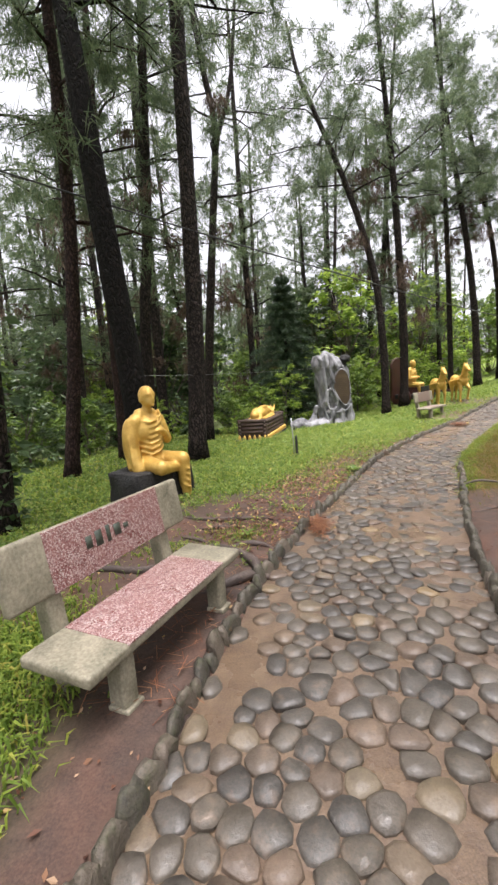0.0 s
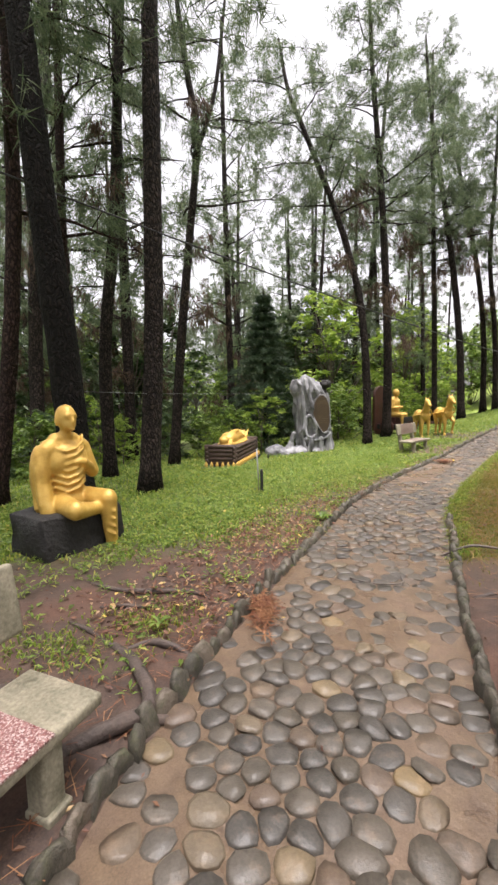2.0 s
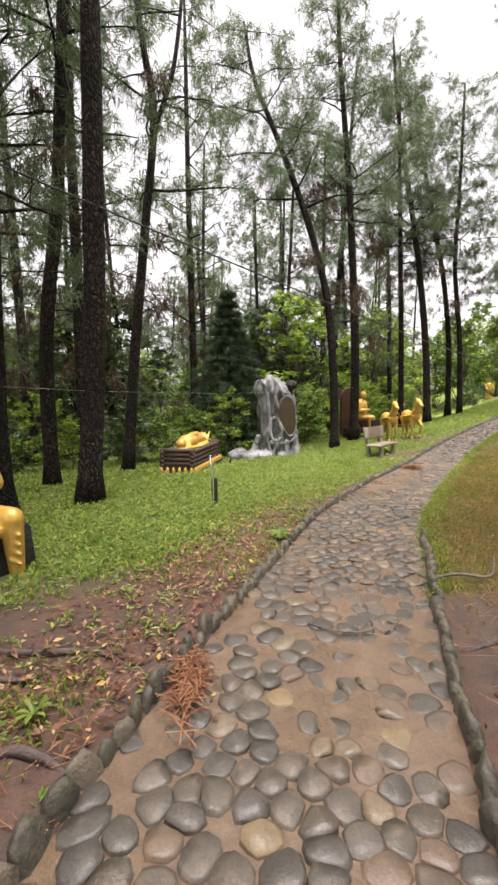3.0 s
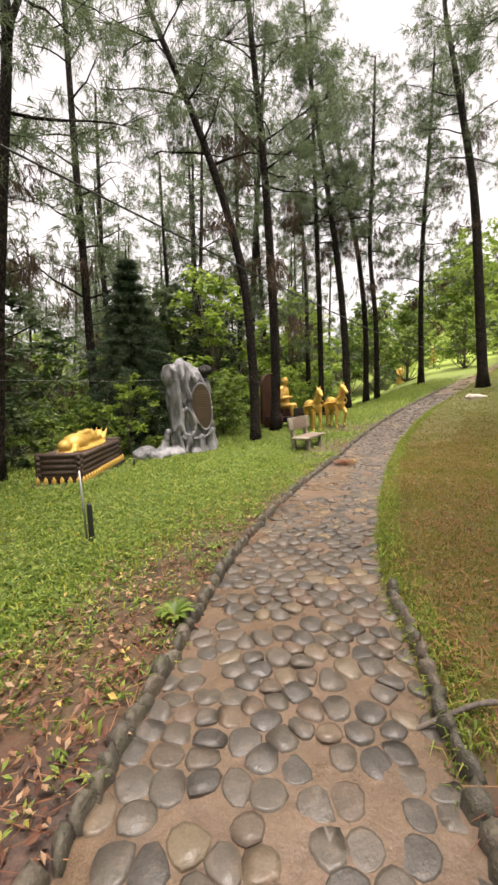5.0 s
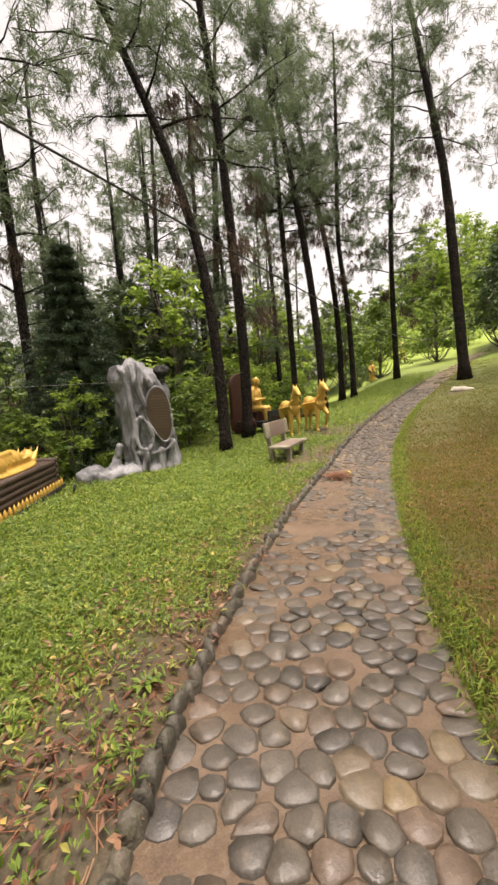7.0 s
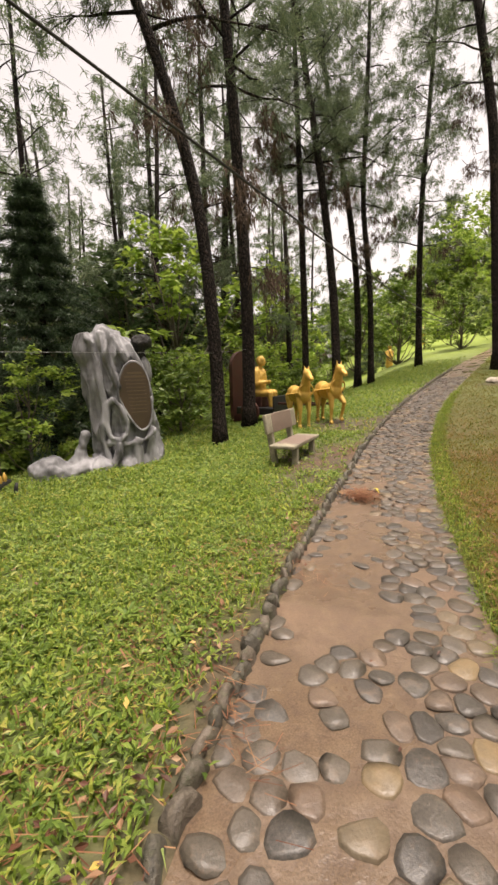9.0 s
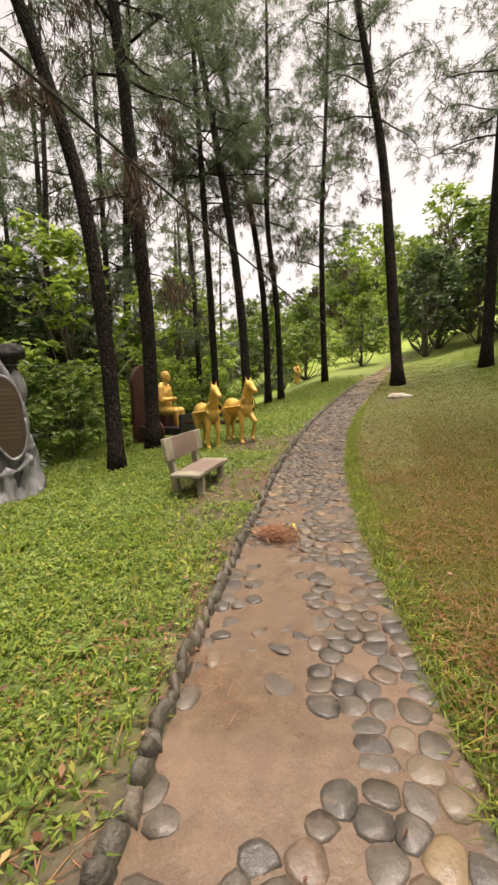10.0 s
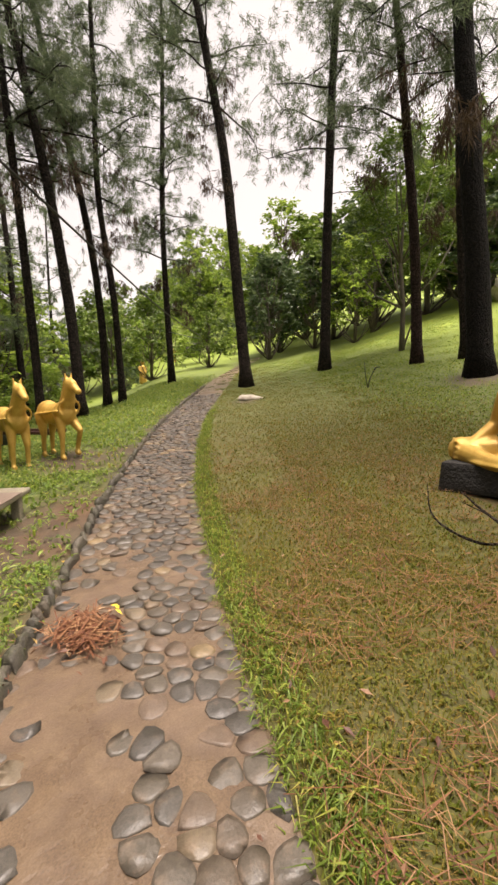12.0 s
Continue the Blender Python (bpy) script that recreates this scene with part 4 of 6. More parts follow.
monk = TORSO + HEAD + [("e", (-0.05, -0.36, 0.48), (0.15, 0.12, 0.40)), ("c", (-0.12, -0.42, 0.55), (-0.02, -0.46, 0.1), 0.03, 0.03), ("c", (0.02, -0.45, 0.6), (0.08, -0.46, 0.15), 0.025, 0.025), 
    ("c", (0, -0.28, 0.80), (-0.04, -0.36, 0.42), 0.115, 0.13), ("c", (-0.04, -0.36, 0.42), (0.10, -0.36, 0.06), 0.13, 0.10), ("c", (-0.1, -0.4, 0.3), (0.0, -0.42, -0.12), 0.05, 0.03),
    ("c", (0.08, -0.40, 0.1), (0.10, -0.44, -0.16), 0.07, 0.03), ("e", (0.16, -0.36, -0.02), (0.06, 0.055, 0.09)),
    ("c", (0, 0.28, 0.80), (0.06, 0.37, 0.48), 0.11, 0.10), ("c", (0.06, 0.37, 0.48), (0.24, 0.12, 0.63), 0.085, 0.055), ("e", (0.25, 0.06, 0.645), (0.035, 0.085, 0.045)),
    ("c", (0.05, -0.17, 0.12), (0.50, -0.24, 0.10), 0.15, 0.125), ("c", (0.50, -0.24, 0.09), (0.46, 0.16, 0.05), 0.12, 0.08),
    ("c", (0.05, 0.18, 0.14), (0.50, 0.27, 0.15), 0.16, 0.135), ("c", (0.50, 0.27, 0.12), (0.52, 0.29, -0.40), 0.13, 0.085), ("c", (0.53, 0.29, -0.46), (0.68, 0.30, -0.49), 0.055, 0.04),
    ("c", (0.34, 0.25, 0.02), (0.42, 0.27, -0.30), 0.05, 0.03),
] + folds(0.82, 7, 0.135, 0.24, 0.085, 0.019, 0.10) + [("c", (0.2 + 0.09 * k, 0.16, 0.26 - 0.012 * k), (0.28 + 0.09 * k, 0.36, 0.20 - 0.02 * k), 0.014, 0.014) for k in range(4)] + [("c", (0.55, 0.2, 0.05 - 0.1 * k), (0.64, 0.27, 0.0 - 0.1 * k), 0.02, 0.02) for k in range(4)]
s1x, s1y = -1.47, 5.92
S1Z = stand(s1x, s1y)
statue = part("monk_statue", solid("monk_statue", monk, 0.017, 3), M_GOLD)
statue.matrix_basis = pose(s1x, s1y, S1Z + 0.42, 0, 0, -36) @ Matrix.Diagonal((0.86, 0.80, 0.88, 1))
tagged(statue, "golden seated monk statue with one hand at its chest", "statue")


def crag(amount, scale, seed):
    return lambda p: amount * noise.fractal(p * scale + Vector((seed, 0, 0)), 1.0, 2.0, 4)


seat_bm = box(bmesh.new(), (0.80, 0.98, 0.72), None, 0.07, 2)
bmesh.ops.subdivide_edges(seat_bm, edges=seat_bm.edges[:], cuts=5, use_grid_fill=True)
for v in seat_bm.verts:
    v.co += Vector((noise.noise(v.co * 2.2), noise.noise(v.co * 2.2 + Vector((9, 0, 0))), 0.5 * noise.noise(v.co * 3))) * 0.10 + Vector((noise.noise(v.co * 7), noise.noise(v.co * 7 + Vector((4, 0, 0))), 0)) * 0.03
stump = part("rock_seat", seat_bm, M_BLACK_ROCK, smooth=True)
stump.matrix_basis = pose(s1x - 0.02, s1y, S1Z + 0.10, 0, 0, -36)
tagged(stump, "rugged near-black rock that a golden statue sits on", "rock")

sitter = TORSO + HEAD + [
    ("c", (0, -0.27, 0.80), (-0.02, -0.37, 0.46), 0.115, 0.11), ("c", (-0.02, -0.37, 0.46), (0.30, -0.44, 0.24), 0.10, 0.07), ("e", (0.36, -0.45, 0.20), (0.08, 0.06, 0.05)),
    ("c", (0, 0.27, 0.80), (-0.02, 0.38, 0.46), 0.12, 0.13), ("c", (-0.02, 0.38, 0.46), (0.24, 0.20, 0.28), 0.11, 0.07), ("e", (0.28, 0.10, 0.25), (0.07, 0.10, 0.045)),
    ("c", (0.05, -0.2, 0.16), (0.34, -0.56, 0.15), 0.18, 0.16), ("c", (0.34, -0.56, 0.12), (0.48, -0.02, 0.08), 0.145, 0.09),
    ("c", (0.05, 0.2, 0.16), (0.34, 0.56, 0.15), 0.18, 0.165), ("c", (0.34, 0.56, 0.12), (0.48, 0.02, 0.08), 0.145, 0.09),
    ("e", (0.1, 0, 0.06), (0.5, 0.6, 0.07)), ("c", (-0.12, 0.3, 0.75), (-0.1, 0.36, 0.3), 0.08, 0.1),
] + folds(0.80, 7, 0.14, 0.24, 0.08, 0.018, 0.12) + [("c", (0.30, sd * 0.72, 0.07 + 0.065 * k), (0.50, sd * 0.50, 0.06 + 0.065 * k), 0.022, 0.022) for k in range(4) for sd in (-1, 1)]
BX, BY = 10.14, 9.60
BZ = stand(BX, BY)
buddha = part("seated_statue", solid("seated_statue", sitter, 0.017, 3), M_GOLD)
buddha.matrix_basis = pose(BX, BY, BZ + 0.26, 0, 0, 148) @ Matrix.Scale(1.0, 4)
tagged(buddha, "golden cross-legged statue in draped robes on a slab", "statue")
slab_bm = box(bmesh.new(), (1.30, 1.55, 0.36), None, 0.05, 2)
bmesh.ops.subdivide_edges(slab_bm, edges=slab_bm.edges[:], cuts=5, use_grid_fill=True)
for v in slab_bm.verts:
    v.co += Vector((noise.noise(v.co * 2.5), noise.noise(v.co * 2.5 + Vector((9, 0, 0))), 0.6 * noise.noise(v.co * 4))) * 0.07
slab = part("rock_slab", slab_bm, M_BLACK_ROCK)
slab.matrix_basis = pose(BX + 0.12, BY - 0.06, BZ + 0.10, 2, -4, 168)
tagged(slab, "dark rough-hewn rock slab lying on dry grass", "rock")


def horse(m, raised, label):
    k = [("e", (0, 0, 0.80), (0.44, 0.19, 0.21)), ("e", (0.30, 0, 0.83), (0.22, 0.19, 0.23)), ("e", (-0.30, 0, 0.84), (0.24, 0.20, 0.22)),
         ("c", (0.36, 0, 0.92), (0.56, 0, 1.30), 0.15, 0.10), ("c", (0.55, 0, 1.37), (0.82, 0, 1.22), 0.095, 0.06), ("e", (0.62, 0, 1.33), (0.12, 0.085, 0.11)),
         ("c", (0.52, 0.05, 1.45), (0.53, 0.06, 1.55), 0.03, 0.012), ("c", (0.52, -0.05, 1.45), (0.53, -0.06, 1.55), 0.03, 0.012),
         ("c", (0.26, 0, 1.05), (0.44, 0, 1.46), 0.045, 0.04), ("c", (-0.50, 0, 0.92), (-0.62, 0, 0.75), 0.05, 0.06), ("c", (-0.62, 0, 0.75), (-0.60, 0, 0.35), 0.06, 0.03)]
    for sd in (-1, 1):
        fx = 0.20 if (sd > 0 and raised) else 0.0
        k += [("c", (0.33, sd * 0.11, 0.72), (0.38 + fx, sd * 0.12, 0.40 + fx * 0.6), 0.095, 0.055), ("c", (0.38 + fx, sd * 0.12, 0.40 + fx * 0.6), (0.35 + fx * 0.4, sd * 0.12, 0.05 + fx * 0.4), 0.05, 0.04), ("c", (0.36 + fx * 0.4, sd * 0.12, 0.03 + fx * 0.4), (0.40 + fx * 0.4, sd * 0.12, 0.02 + fx * 0.4), 0.05, 0.05)]
        hx = -0.1 * sd
        k += [("c", (-0.36, sd * 0.12, 0.76), (-0.40 + hx, sd * 0.13, 0.42), 0.12, 0.06), ("c", (-0.40 + hx, sd * 0.13, 0.42), (-0.44 + hx, sd * 0.13, 0.05), 0.05, 0.04), ("c", (-0.43 + hx, sd * 0.13, 0.03), (-0.38 + hx, sd * 0.13, 0.02), 0.05, 0.05)]
    ring = [(0.47 - 0.10 * math.cos(a) * 0.4, 0.2 * math.sin(a), 0.93 - 0.17 * math.cos(a)) for a in np.linspace(0, 2 * math.pi, 13)]
    k += [("c", ring[i], ring[i + 1], 0.022, 0.022) for i in range(12)]
    k += [("c", (0.40, 0.205, 0.88), (-0.45, 0.215, 0.80), 0.016, 0.016), ("c", (0.40, -0.205, 0.88), (-0.45, -0.215, 0.80), 0.016, 0.016)]
    h = part("horse_statue", solid("horse_statue", k, 0.017, 3), M_GOLD)
    h.matrix_basis = m
    return tagged(h, label, "statue", "golden horses")


horse(pose(7.80, 17.08, stand(7.80, 17.08), 0, 0, -95), False, "golden horse statue standing on worn earth")
horse(pose(8.52, 16.82, stand(8.52, 16.82), 0, 0, -91), True, "golden horse statue with one foreleg raised")

# the cart behind the horses with its golden rider
CX, CY = 7.75, 19.6
CZ = stand(CX, CY)
cart = thing("cart", pose(CX, CY, CZ, 0, 0, -62), "dark maroon cart with a rounded back board", "cart")
part("floor_box", box(bmesh.new(), (1.5, 0.95, 0.22), Matrix.Translation((0.1, 0, 0.38)), 0.03), M_BLACK, cart)
part("front_board", box(bmesh.new(), (0.06, 0.95, 0.45), Matrix.Translation((0.86, 0, 0.62)), 0.02), M_BLACK, cart, "black front board")
bm = bmesh.new()
outline = [(-0.5, 0.0), (0.5, 0.0), (0.5, 1.75)] + [(0.5 * math.cos(a), 1.75 + 0.5 * math.sin(a)) for a in np.linspace(0.15, math.pi - 0.15, 11)] + [(-0.5, 1.75)]
face = bm.faces.new([bm.verts.new((-0.75, y, z)) for y, z in outline])
ext = bmesh.ops.extrude_face_region(bm, geom=[face])
bmesh.ops.translate(bm, verts=[v for v in ext["geom"] if isinstance(v, bmesh.types.BMVert)], vec=(-0.14, 0, 0))
bmesh.ops.recalc_face_normals(bm, faces=bm.faces[:])
part("back_board", bm, M_MAROON, cart, "tall maroon board with a rounded top")
for sd in (-1, 1):
    bm = bmesh.new()
    for r, w in ((0.36, 0.07), (0.07, 0.12)):
        g = bmesh.ops.create_cone(bm, cap_ends=True, segments=24, radius1=r, radius2=r, depth=w)
        bmesh.ops.transform(bm, matrix=Matrix.Translation((0.0, sd * 0.55, 0.36)) @ pose(0, 0, 0, 90, 0, 0), verts=g["verts"])
    part("wheel", bm, M_MAROON, cart)
    part("shaft", box(bmesh.new(), (1.6, 0.06, 0.07), Matrix.Translation((1.6, sd * 0.25, 0.62)), 0.015), M_MAROON, cart)
rider = part("rider_statue", solid("rider_statue", TORSO + HEAD + [("c", (0.05, sd * 0.17, 0.13), (0.45, sd * 0.2, 0.12), 0.14, 0.12) for sd in (-1, 1)] + [("c", (0.45, sd * 0.2, 0.1), (0.5, sd * 0.2, -0.30), 0.11, 0.08) for sd in (-1, 1)]
             + [("c", (0, sd * 0.27, 0.8), (0.05, sd * 0.36, 0.46), 0.1, 0.09) for sd in (-1, 1)] + [("c", (0.05, sd * 0.36, 0.46), (0.32, sd * 0.12, 0.5), 0.08, 0.06) for sd in (-1, 1)] + folds(0.8, 5, 0.12, 0.2, 0.1, 0.016), 0.02, 3), M_GOLD)
rider.matrix_basis = pose(CX - 0.05, CY - 0.02, CZ + 0.80, 0, 0, -45) @ Matrix.Scale(0.92, 4)
tagged(rider, "golden robed figure seated in the cart", "statue")
part("seat_block", box(bmesh.new(), (0.5, 0.6, 0.32), Matrix.Translation((0.0, 0, 0.65)), 0.03), M_MAROON, cart)


# ---- carved grey monument ----
def monument():
    k = [("e", (-0.64, 0, 2.40), (0.33, 0.34, 0.40)), ("e", (-0.24, 0.02, 2.55), (0.42, 0.36, 0.36)), ("e", (0.14, 0.02, 2.25), (0.42, 0.36, 0.46)), ("e", (0.58, 0.02, 1.95), (0.27, 0.30, 0.40)),
         ("c", (-0.56, 0, 2.25), (-0.44, 0, 0.5), 0.32, 0.27), ("c", (-0.1, 0, 2.3), (0.05, 0, 0.3), 0.40, 0.42), ("c", (0.45, 0, 2.0), (0.55, 0, 0.3), 0.35, 0.36),
         ("c", (0.80, 0, 1.1), (0.90, -0.05, 0.0), 0.10, 0.20), ("c", (0.62, -0.3, 0.8), (0.70, -0.38, 0.05), 0.10, 0.16), ("e", (0.2, -0.05, 0.1), (0.85, 0.5, 0.30)), ("e", (-0.5, -0.1, 0.12), (0.35, 0.4, 0.28))]
    # ridges that run down the face, and the rim of the hollow beside the plaque
    for line, r in (([(-0.66, -0.28, 2.62), (-0.52, -0.34, 2.2), (-0.44, -0.36, 1.7), (-0.42, -0.36, 1.2), (-0.5, -0.32, 0.7), (-0.4, -0.36, 0.1)], 0.075),
                    ([(-0.36, -0.3, 2.72), (-0.30, -0.40, 2.3), (-0.16, -0.43, 1.95), (-0.05, -0.45, 1.72)], 0.07),
                    ([(-0.08, -0.3, 2.66), (0.08, -0.40, 2.35), (0.14, -0.43, 2.2)], 0.06), ([(0.26, -0.28, 2.5), (0.42, -0.38, 2.25), (0.62, -0.36, 1.9), (0.74, -0.32, 1.4)], 0.06),
                    ([(-0.36, -0.38, 1.35), (-0.20, -0.44, 1.46), (-0.04, -0.46, 1.3), (0.10, -0.46, 1.0), (0.06, -0.46, 0.75), (-0.12, -0.46, 0.66), (-0.32, -0.44, 0.72), (-0.40, -0.40, 1.0), (-0.36, -0.38, 1.35)], 0.055),
                    ([(-0.35, -0.4, 0.62), (0.05, -0.48, 0.56), (0.45, -0.46, 0.64), (0.74, -0.36, 0.8)], 0.06), ([(-0.15, -0.44, 0.55), (-0.28, -0.5, 0.2)], 0.09), ([(0.28, -0.42, 0.5), (0.34, -0.5, 0.1)], 0.10)):
        k += [("c", line[i], line[i + 1], r, r) for i in range(len(line) - 1)]
    def dent(p):
        w = noise.fractal(Vector((p.x * 5.0, p.y * 5.0, p.z * 1.1)), 1.0, 2.0, 4)
        r = 1 - abs(noise.noise(Vector((p.x * 3.4 + 5, p.y * 3.4, p.z * 1.2))))
        return 0.035 * w + 0.09 * (r ** 3 - 0.5)
    return solid("monument_rock", k, 0.028, 1, dent)


MX, MY = 3.42, 16.25
mon = thing("monument", pose(MX - 0.12, MY, stand(MX, MY) - 0.12, 0, 0, 6) @ Matrix.Diagonal((0.80, 0.9, 1.0, 1)), "tall carved grey rock monument with a brown inscribed plaque", "monument")
part("rock", monument(), M_MONUMENT, mon)
bm = bmesh.new()
outl = []
for a in np.linspace(0, 2 * math.pi, 40, endpoint=False):
    x, z = 0.38 * math.cos(a), 0.66 * math.sin(a)
    if x < 0:
        x *= 1 - 0.42 * max(0.0, -math.sin(a)) - 0.0
    outl.append((x + 0.12 * (-math.sin(a)) * (math.sin(a) < 0), z))
face = bm.faces.new([bm.verts.new((x, 0, z)) for x, z in outl])
ext = bmesh.ops.extrude_face_region(bm, geom=[face])
bmesh.ops.translate(bm, verts=[v for v in ext["geom"] if isinstance(v, bmesh.types.BMVert)], vec=(0, 0.16, 0))
bmesh.ops.recalc_face_normals(bm, faces=bm.faces[:])
plaque = part("plaque", bm, M_PLAQUE, mon, "brown oval plaque with rows of faded lettering")
plaque.matrix_basis = pose(0.30, -0.50, 1.50, 4, 0, 0)
for i in range(12):
    w = 0.52 - 0.012 * i if i else 0.36
    line_ob = part("text_line", box(bmesh.new(), (w, 0.006, 0.018 if i > 1 else 0.04)), M_LETTER, plaque)
    line_ob.matrix_basis = Matrix.Translation((0.02 + 0.006 * i, -0.002, 0.46 - 0.07 * i))
part("frame", tubes_mesh("frame", [tube([(x * 1.03 + 0.30, -0.49, z * 1.03 + 1.50) for x, z in outl + outl[:1]], [0.03] * 41, 6)]), M_MONUMENT, mon, "pale moulded rim")
disc = solid("disc", [("e", (0.62, -0.16, 2.56), (0.27, 0.20, 0.17)), ("c", (0.60, -0.05, 2.2), (0.60, -0.14, 2.5), 0.15, 0.14)], 0.03, 2, crag(0.06, 4, 1))
part("dark_boss", disc, M_BLACK_ROCK, mon, "black rounded boss near the top")
side_rock = part("small_rock", solid("small_rock", [("e", (-0.35, 0, 0.12), (0.38, 0.32, 0.32)), ("e", (0.15, 0.05, 0.1), (0.4, 0.3, 0.25)), ("c", (0.18, 0.05, 0.2), (0.30, 0.05, 0.75), 0.14, 0.08), ("e", (0.55, 0.0, 0.05), (0.35, 0.3, 0.25))], 0.035, 1, crag(0.08, 3, 4)), M_MONUMENT)
side_rock.matrix_basis = pose(2.30, 15.85, stand(2.3, 15.8) - 0.05, 0, 0, 6)
tagged(side_rock, "pale grey jagged rock on the grass", "rock")

# ---- log platform with a golden reclining figure ----
PD = math.degrees(math.atan2(0.97, 0.27)) - 90
PX, PY = 0.44, 14.0
PZ = stand(PX, PY) - 0.08
plat = thing("log_platform", pose(PX, PY, PZ, 0, 0, PD), "low platform of stacked dark logs on a stone plinth", "platform")
pl = box(bmesh.new(), (1.05, 3.2, 0.40), Matrix.Translation((0, 0, 0.0)), 0.04)
part("plinth", pl, M_BLACK_ROCK, plat, "dark stone plinth")
for lay in range(4):
    z = 0.36 + 0.115 * lay
    for sd in (-1, 1):
        part("log", joined("log", [tube([(sd * 0.40, -1.42, z), (sd * 0.40 + 0.01, 0, z + 0.01), (sd * 0.40, 1.42, z)], [0.055, 0.06, 0.055], 8, 0.08, lay)], M_LOG, True), M_LOG, plat)
        part("log", joined("log", [tube([(-0.46, sd * 1.36, z + 0.05), (0.46, sd * 1.36, z + 0.05)], [0.055, 0.055], 8, 0.08, lay + 9)], M_LOG, True), M_LOG, plat)
part("deck", box(bmesh.new(), (0.84, 2.75, 0.5), Matrix.Translation((0, 0, 0.5)), 0.02), M_LOG, plat)
lot = solid("petal", [("e", (0, 0, 0.05), (0.035, 0.05, 0.09)), ("e", (0, 0, 0.12), (0.018, 0.02, 0.05))], 0.018, 1)
for i in range(19):
    p = part("petal", lot, M_GOLD, plat, "gold lotus petal")
    p.matrix_basis = Matrix.Translation((0.49, -1.42 + 0.158 * i, 0.19))
for i in range(6):
    p = part("petal", lot, M_GOLD, plat)
    p.matrix_basis = Matrix.Translation((-0.40 + 0.16 * i, -1.47, 0.19)) @ pose(0, 0, 0, 0, 0, 90)
lying = [("e", (0, -1.02, 0.16), (0.14, 0.17, 0.14)), ("c", (0, -0.85, 0.14), (0, -0.6, 0.16), 0.09, 0.18), ("e", (0, -0.45, 0.17), (0.26, 0.36, 0.2)), ("c", (0, -0.2, 0.18), (0, 0.35, 0.19), 0.2, 0.22), ("c", (0, 0.35, 0.18), (0.02, 1.0, 0.12), 0.19, 0.11),
         ("c", (0.05, -0.55, 0.3), (0.1, 0.1, 0.36), 0.07, 0.06), ("e", (0.0, 1.08, 0.16), (0.16, 0.10, 0.16)), ("c", (0.1, -0.7, 0.12), (0.2, -1.0, 0.05), 0.07, 0.05), ("e", (0, 0.0, 0.03), (0.36, 1.25, 0.06))]
lying += [("c", (-0.15 + 0.1 * k, 1.02, 0.1), (-0.2 + 0.13 * k, 1.2, 0.36), 0.05, 0.015) for k in range(4)] + [("c", (0.2, -0.3 + 0.17 * k, 0.2), (0.0, -0.2 + 0.17 * k, 0.40 - 0.02 * k), 0.025, 0.025) for k in range(7)]
rec = part("reclining_statue", solid("reclining_statue", lying, 0.022, 2), M_GOLD)
rec.matrix_basis = pose(PX, PY, PZ + 0.74, 0, 0, PD)
tagged(rec, "golden reclining figure lying on a log platform", "statue")

# ---- stake, pole, cables ----
SX, SY = 0.93, 8.42
SZ = stand(SX, SY)
# plain short black stake, no lamp in it
st = part("garden_light", solid("garden_light", [("c", (0, 0, -0.05), (0, 0, 0.40), 0.032, 0.03)], 0.012, 1), M_BLACK)
st.matrix_basis = Matrix.Translation((SX, SY, SZ))
tagged(st, "short black post standing in the grass", "post")
pole = part("metal_rod", joined("metal_rod", [tube([(0, 0, -0.1), (-0.01, 0, 0.35), (-0.03, 0.02, 0.78)], [0.012, 0.012, 0.012], 8)], M_STEEL, True), M_STEEL)
pole.matrix_basis = Matrix.Translation((SX - 0.05, SY + 0.02, SZ))
tagged(pole, "thin grey metal rod beside a black post", "rod")
peg = part("peg", joined("peg", [tube([(0, 0, -0.05), (0.01, 0, 0.1), (0.03, 0, 0.2)], [0.03, 0.03, 0.025], 8)], M_BLACK, True), M_BLACK)
peg.matrix_basis = Matrix.Translation(rooted(1.55, 14.6))
tagged(peg, "small black peg in the grass", "post")
cable = part("overhead_cable", joined("overhead_cable", [tube(curve_points([(-14, 2.4, 7.6), (-9, 5, 6.45), (0.6, 10, 4.4), (10.2, 16, 3.1), (17, 21.2, 3.3), (20.2, 26.7, 4.3)], 8), [0.016] * 41, 6)], M_BLACK, True), M_BLACK)
tagged(cable, "sagging black overhead cable strung between trees", "cable")
wire = part("thin_wire", joined("thin_wire", [tube([(-2.0, 7.9, 1.75), (-1.1, 9.2, 1.72), (1.2, 12.6, 1.74), (5.45, 16.6, 1.9), (6.95, 18.6, 2.1)], [0.0025] * 5, 4)], M_STEEL, True), M_STEEL)
tagged(wire, "thin wire strung from trunk to trunk", "wire")

# ---- small things ----
def rod(name, pts, radii, mat, label, category, seg=6, wob=0.12, group=""):
    ob = part(name, joined(name, [tube(curve_points(pts, 5), list(np.interp(np.linspace(0, 1, (len(pts) - 1) * 5 + 1), np.linspace(0, 1, len(radii)), radii)), seg, wob, 3)], mat, True), mat)
    return tagged(ob, label, category, group)


def on(x, y, dz=0.0):
    return (x, y, stand(x, y) + dz)


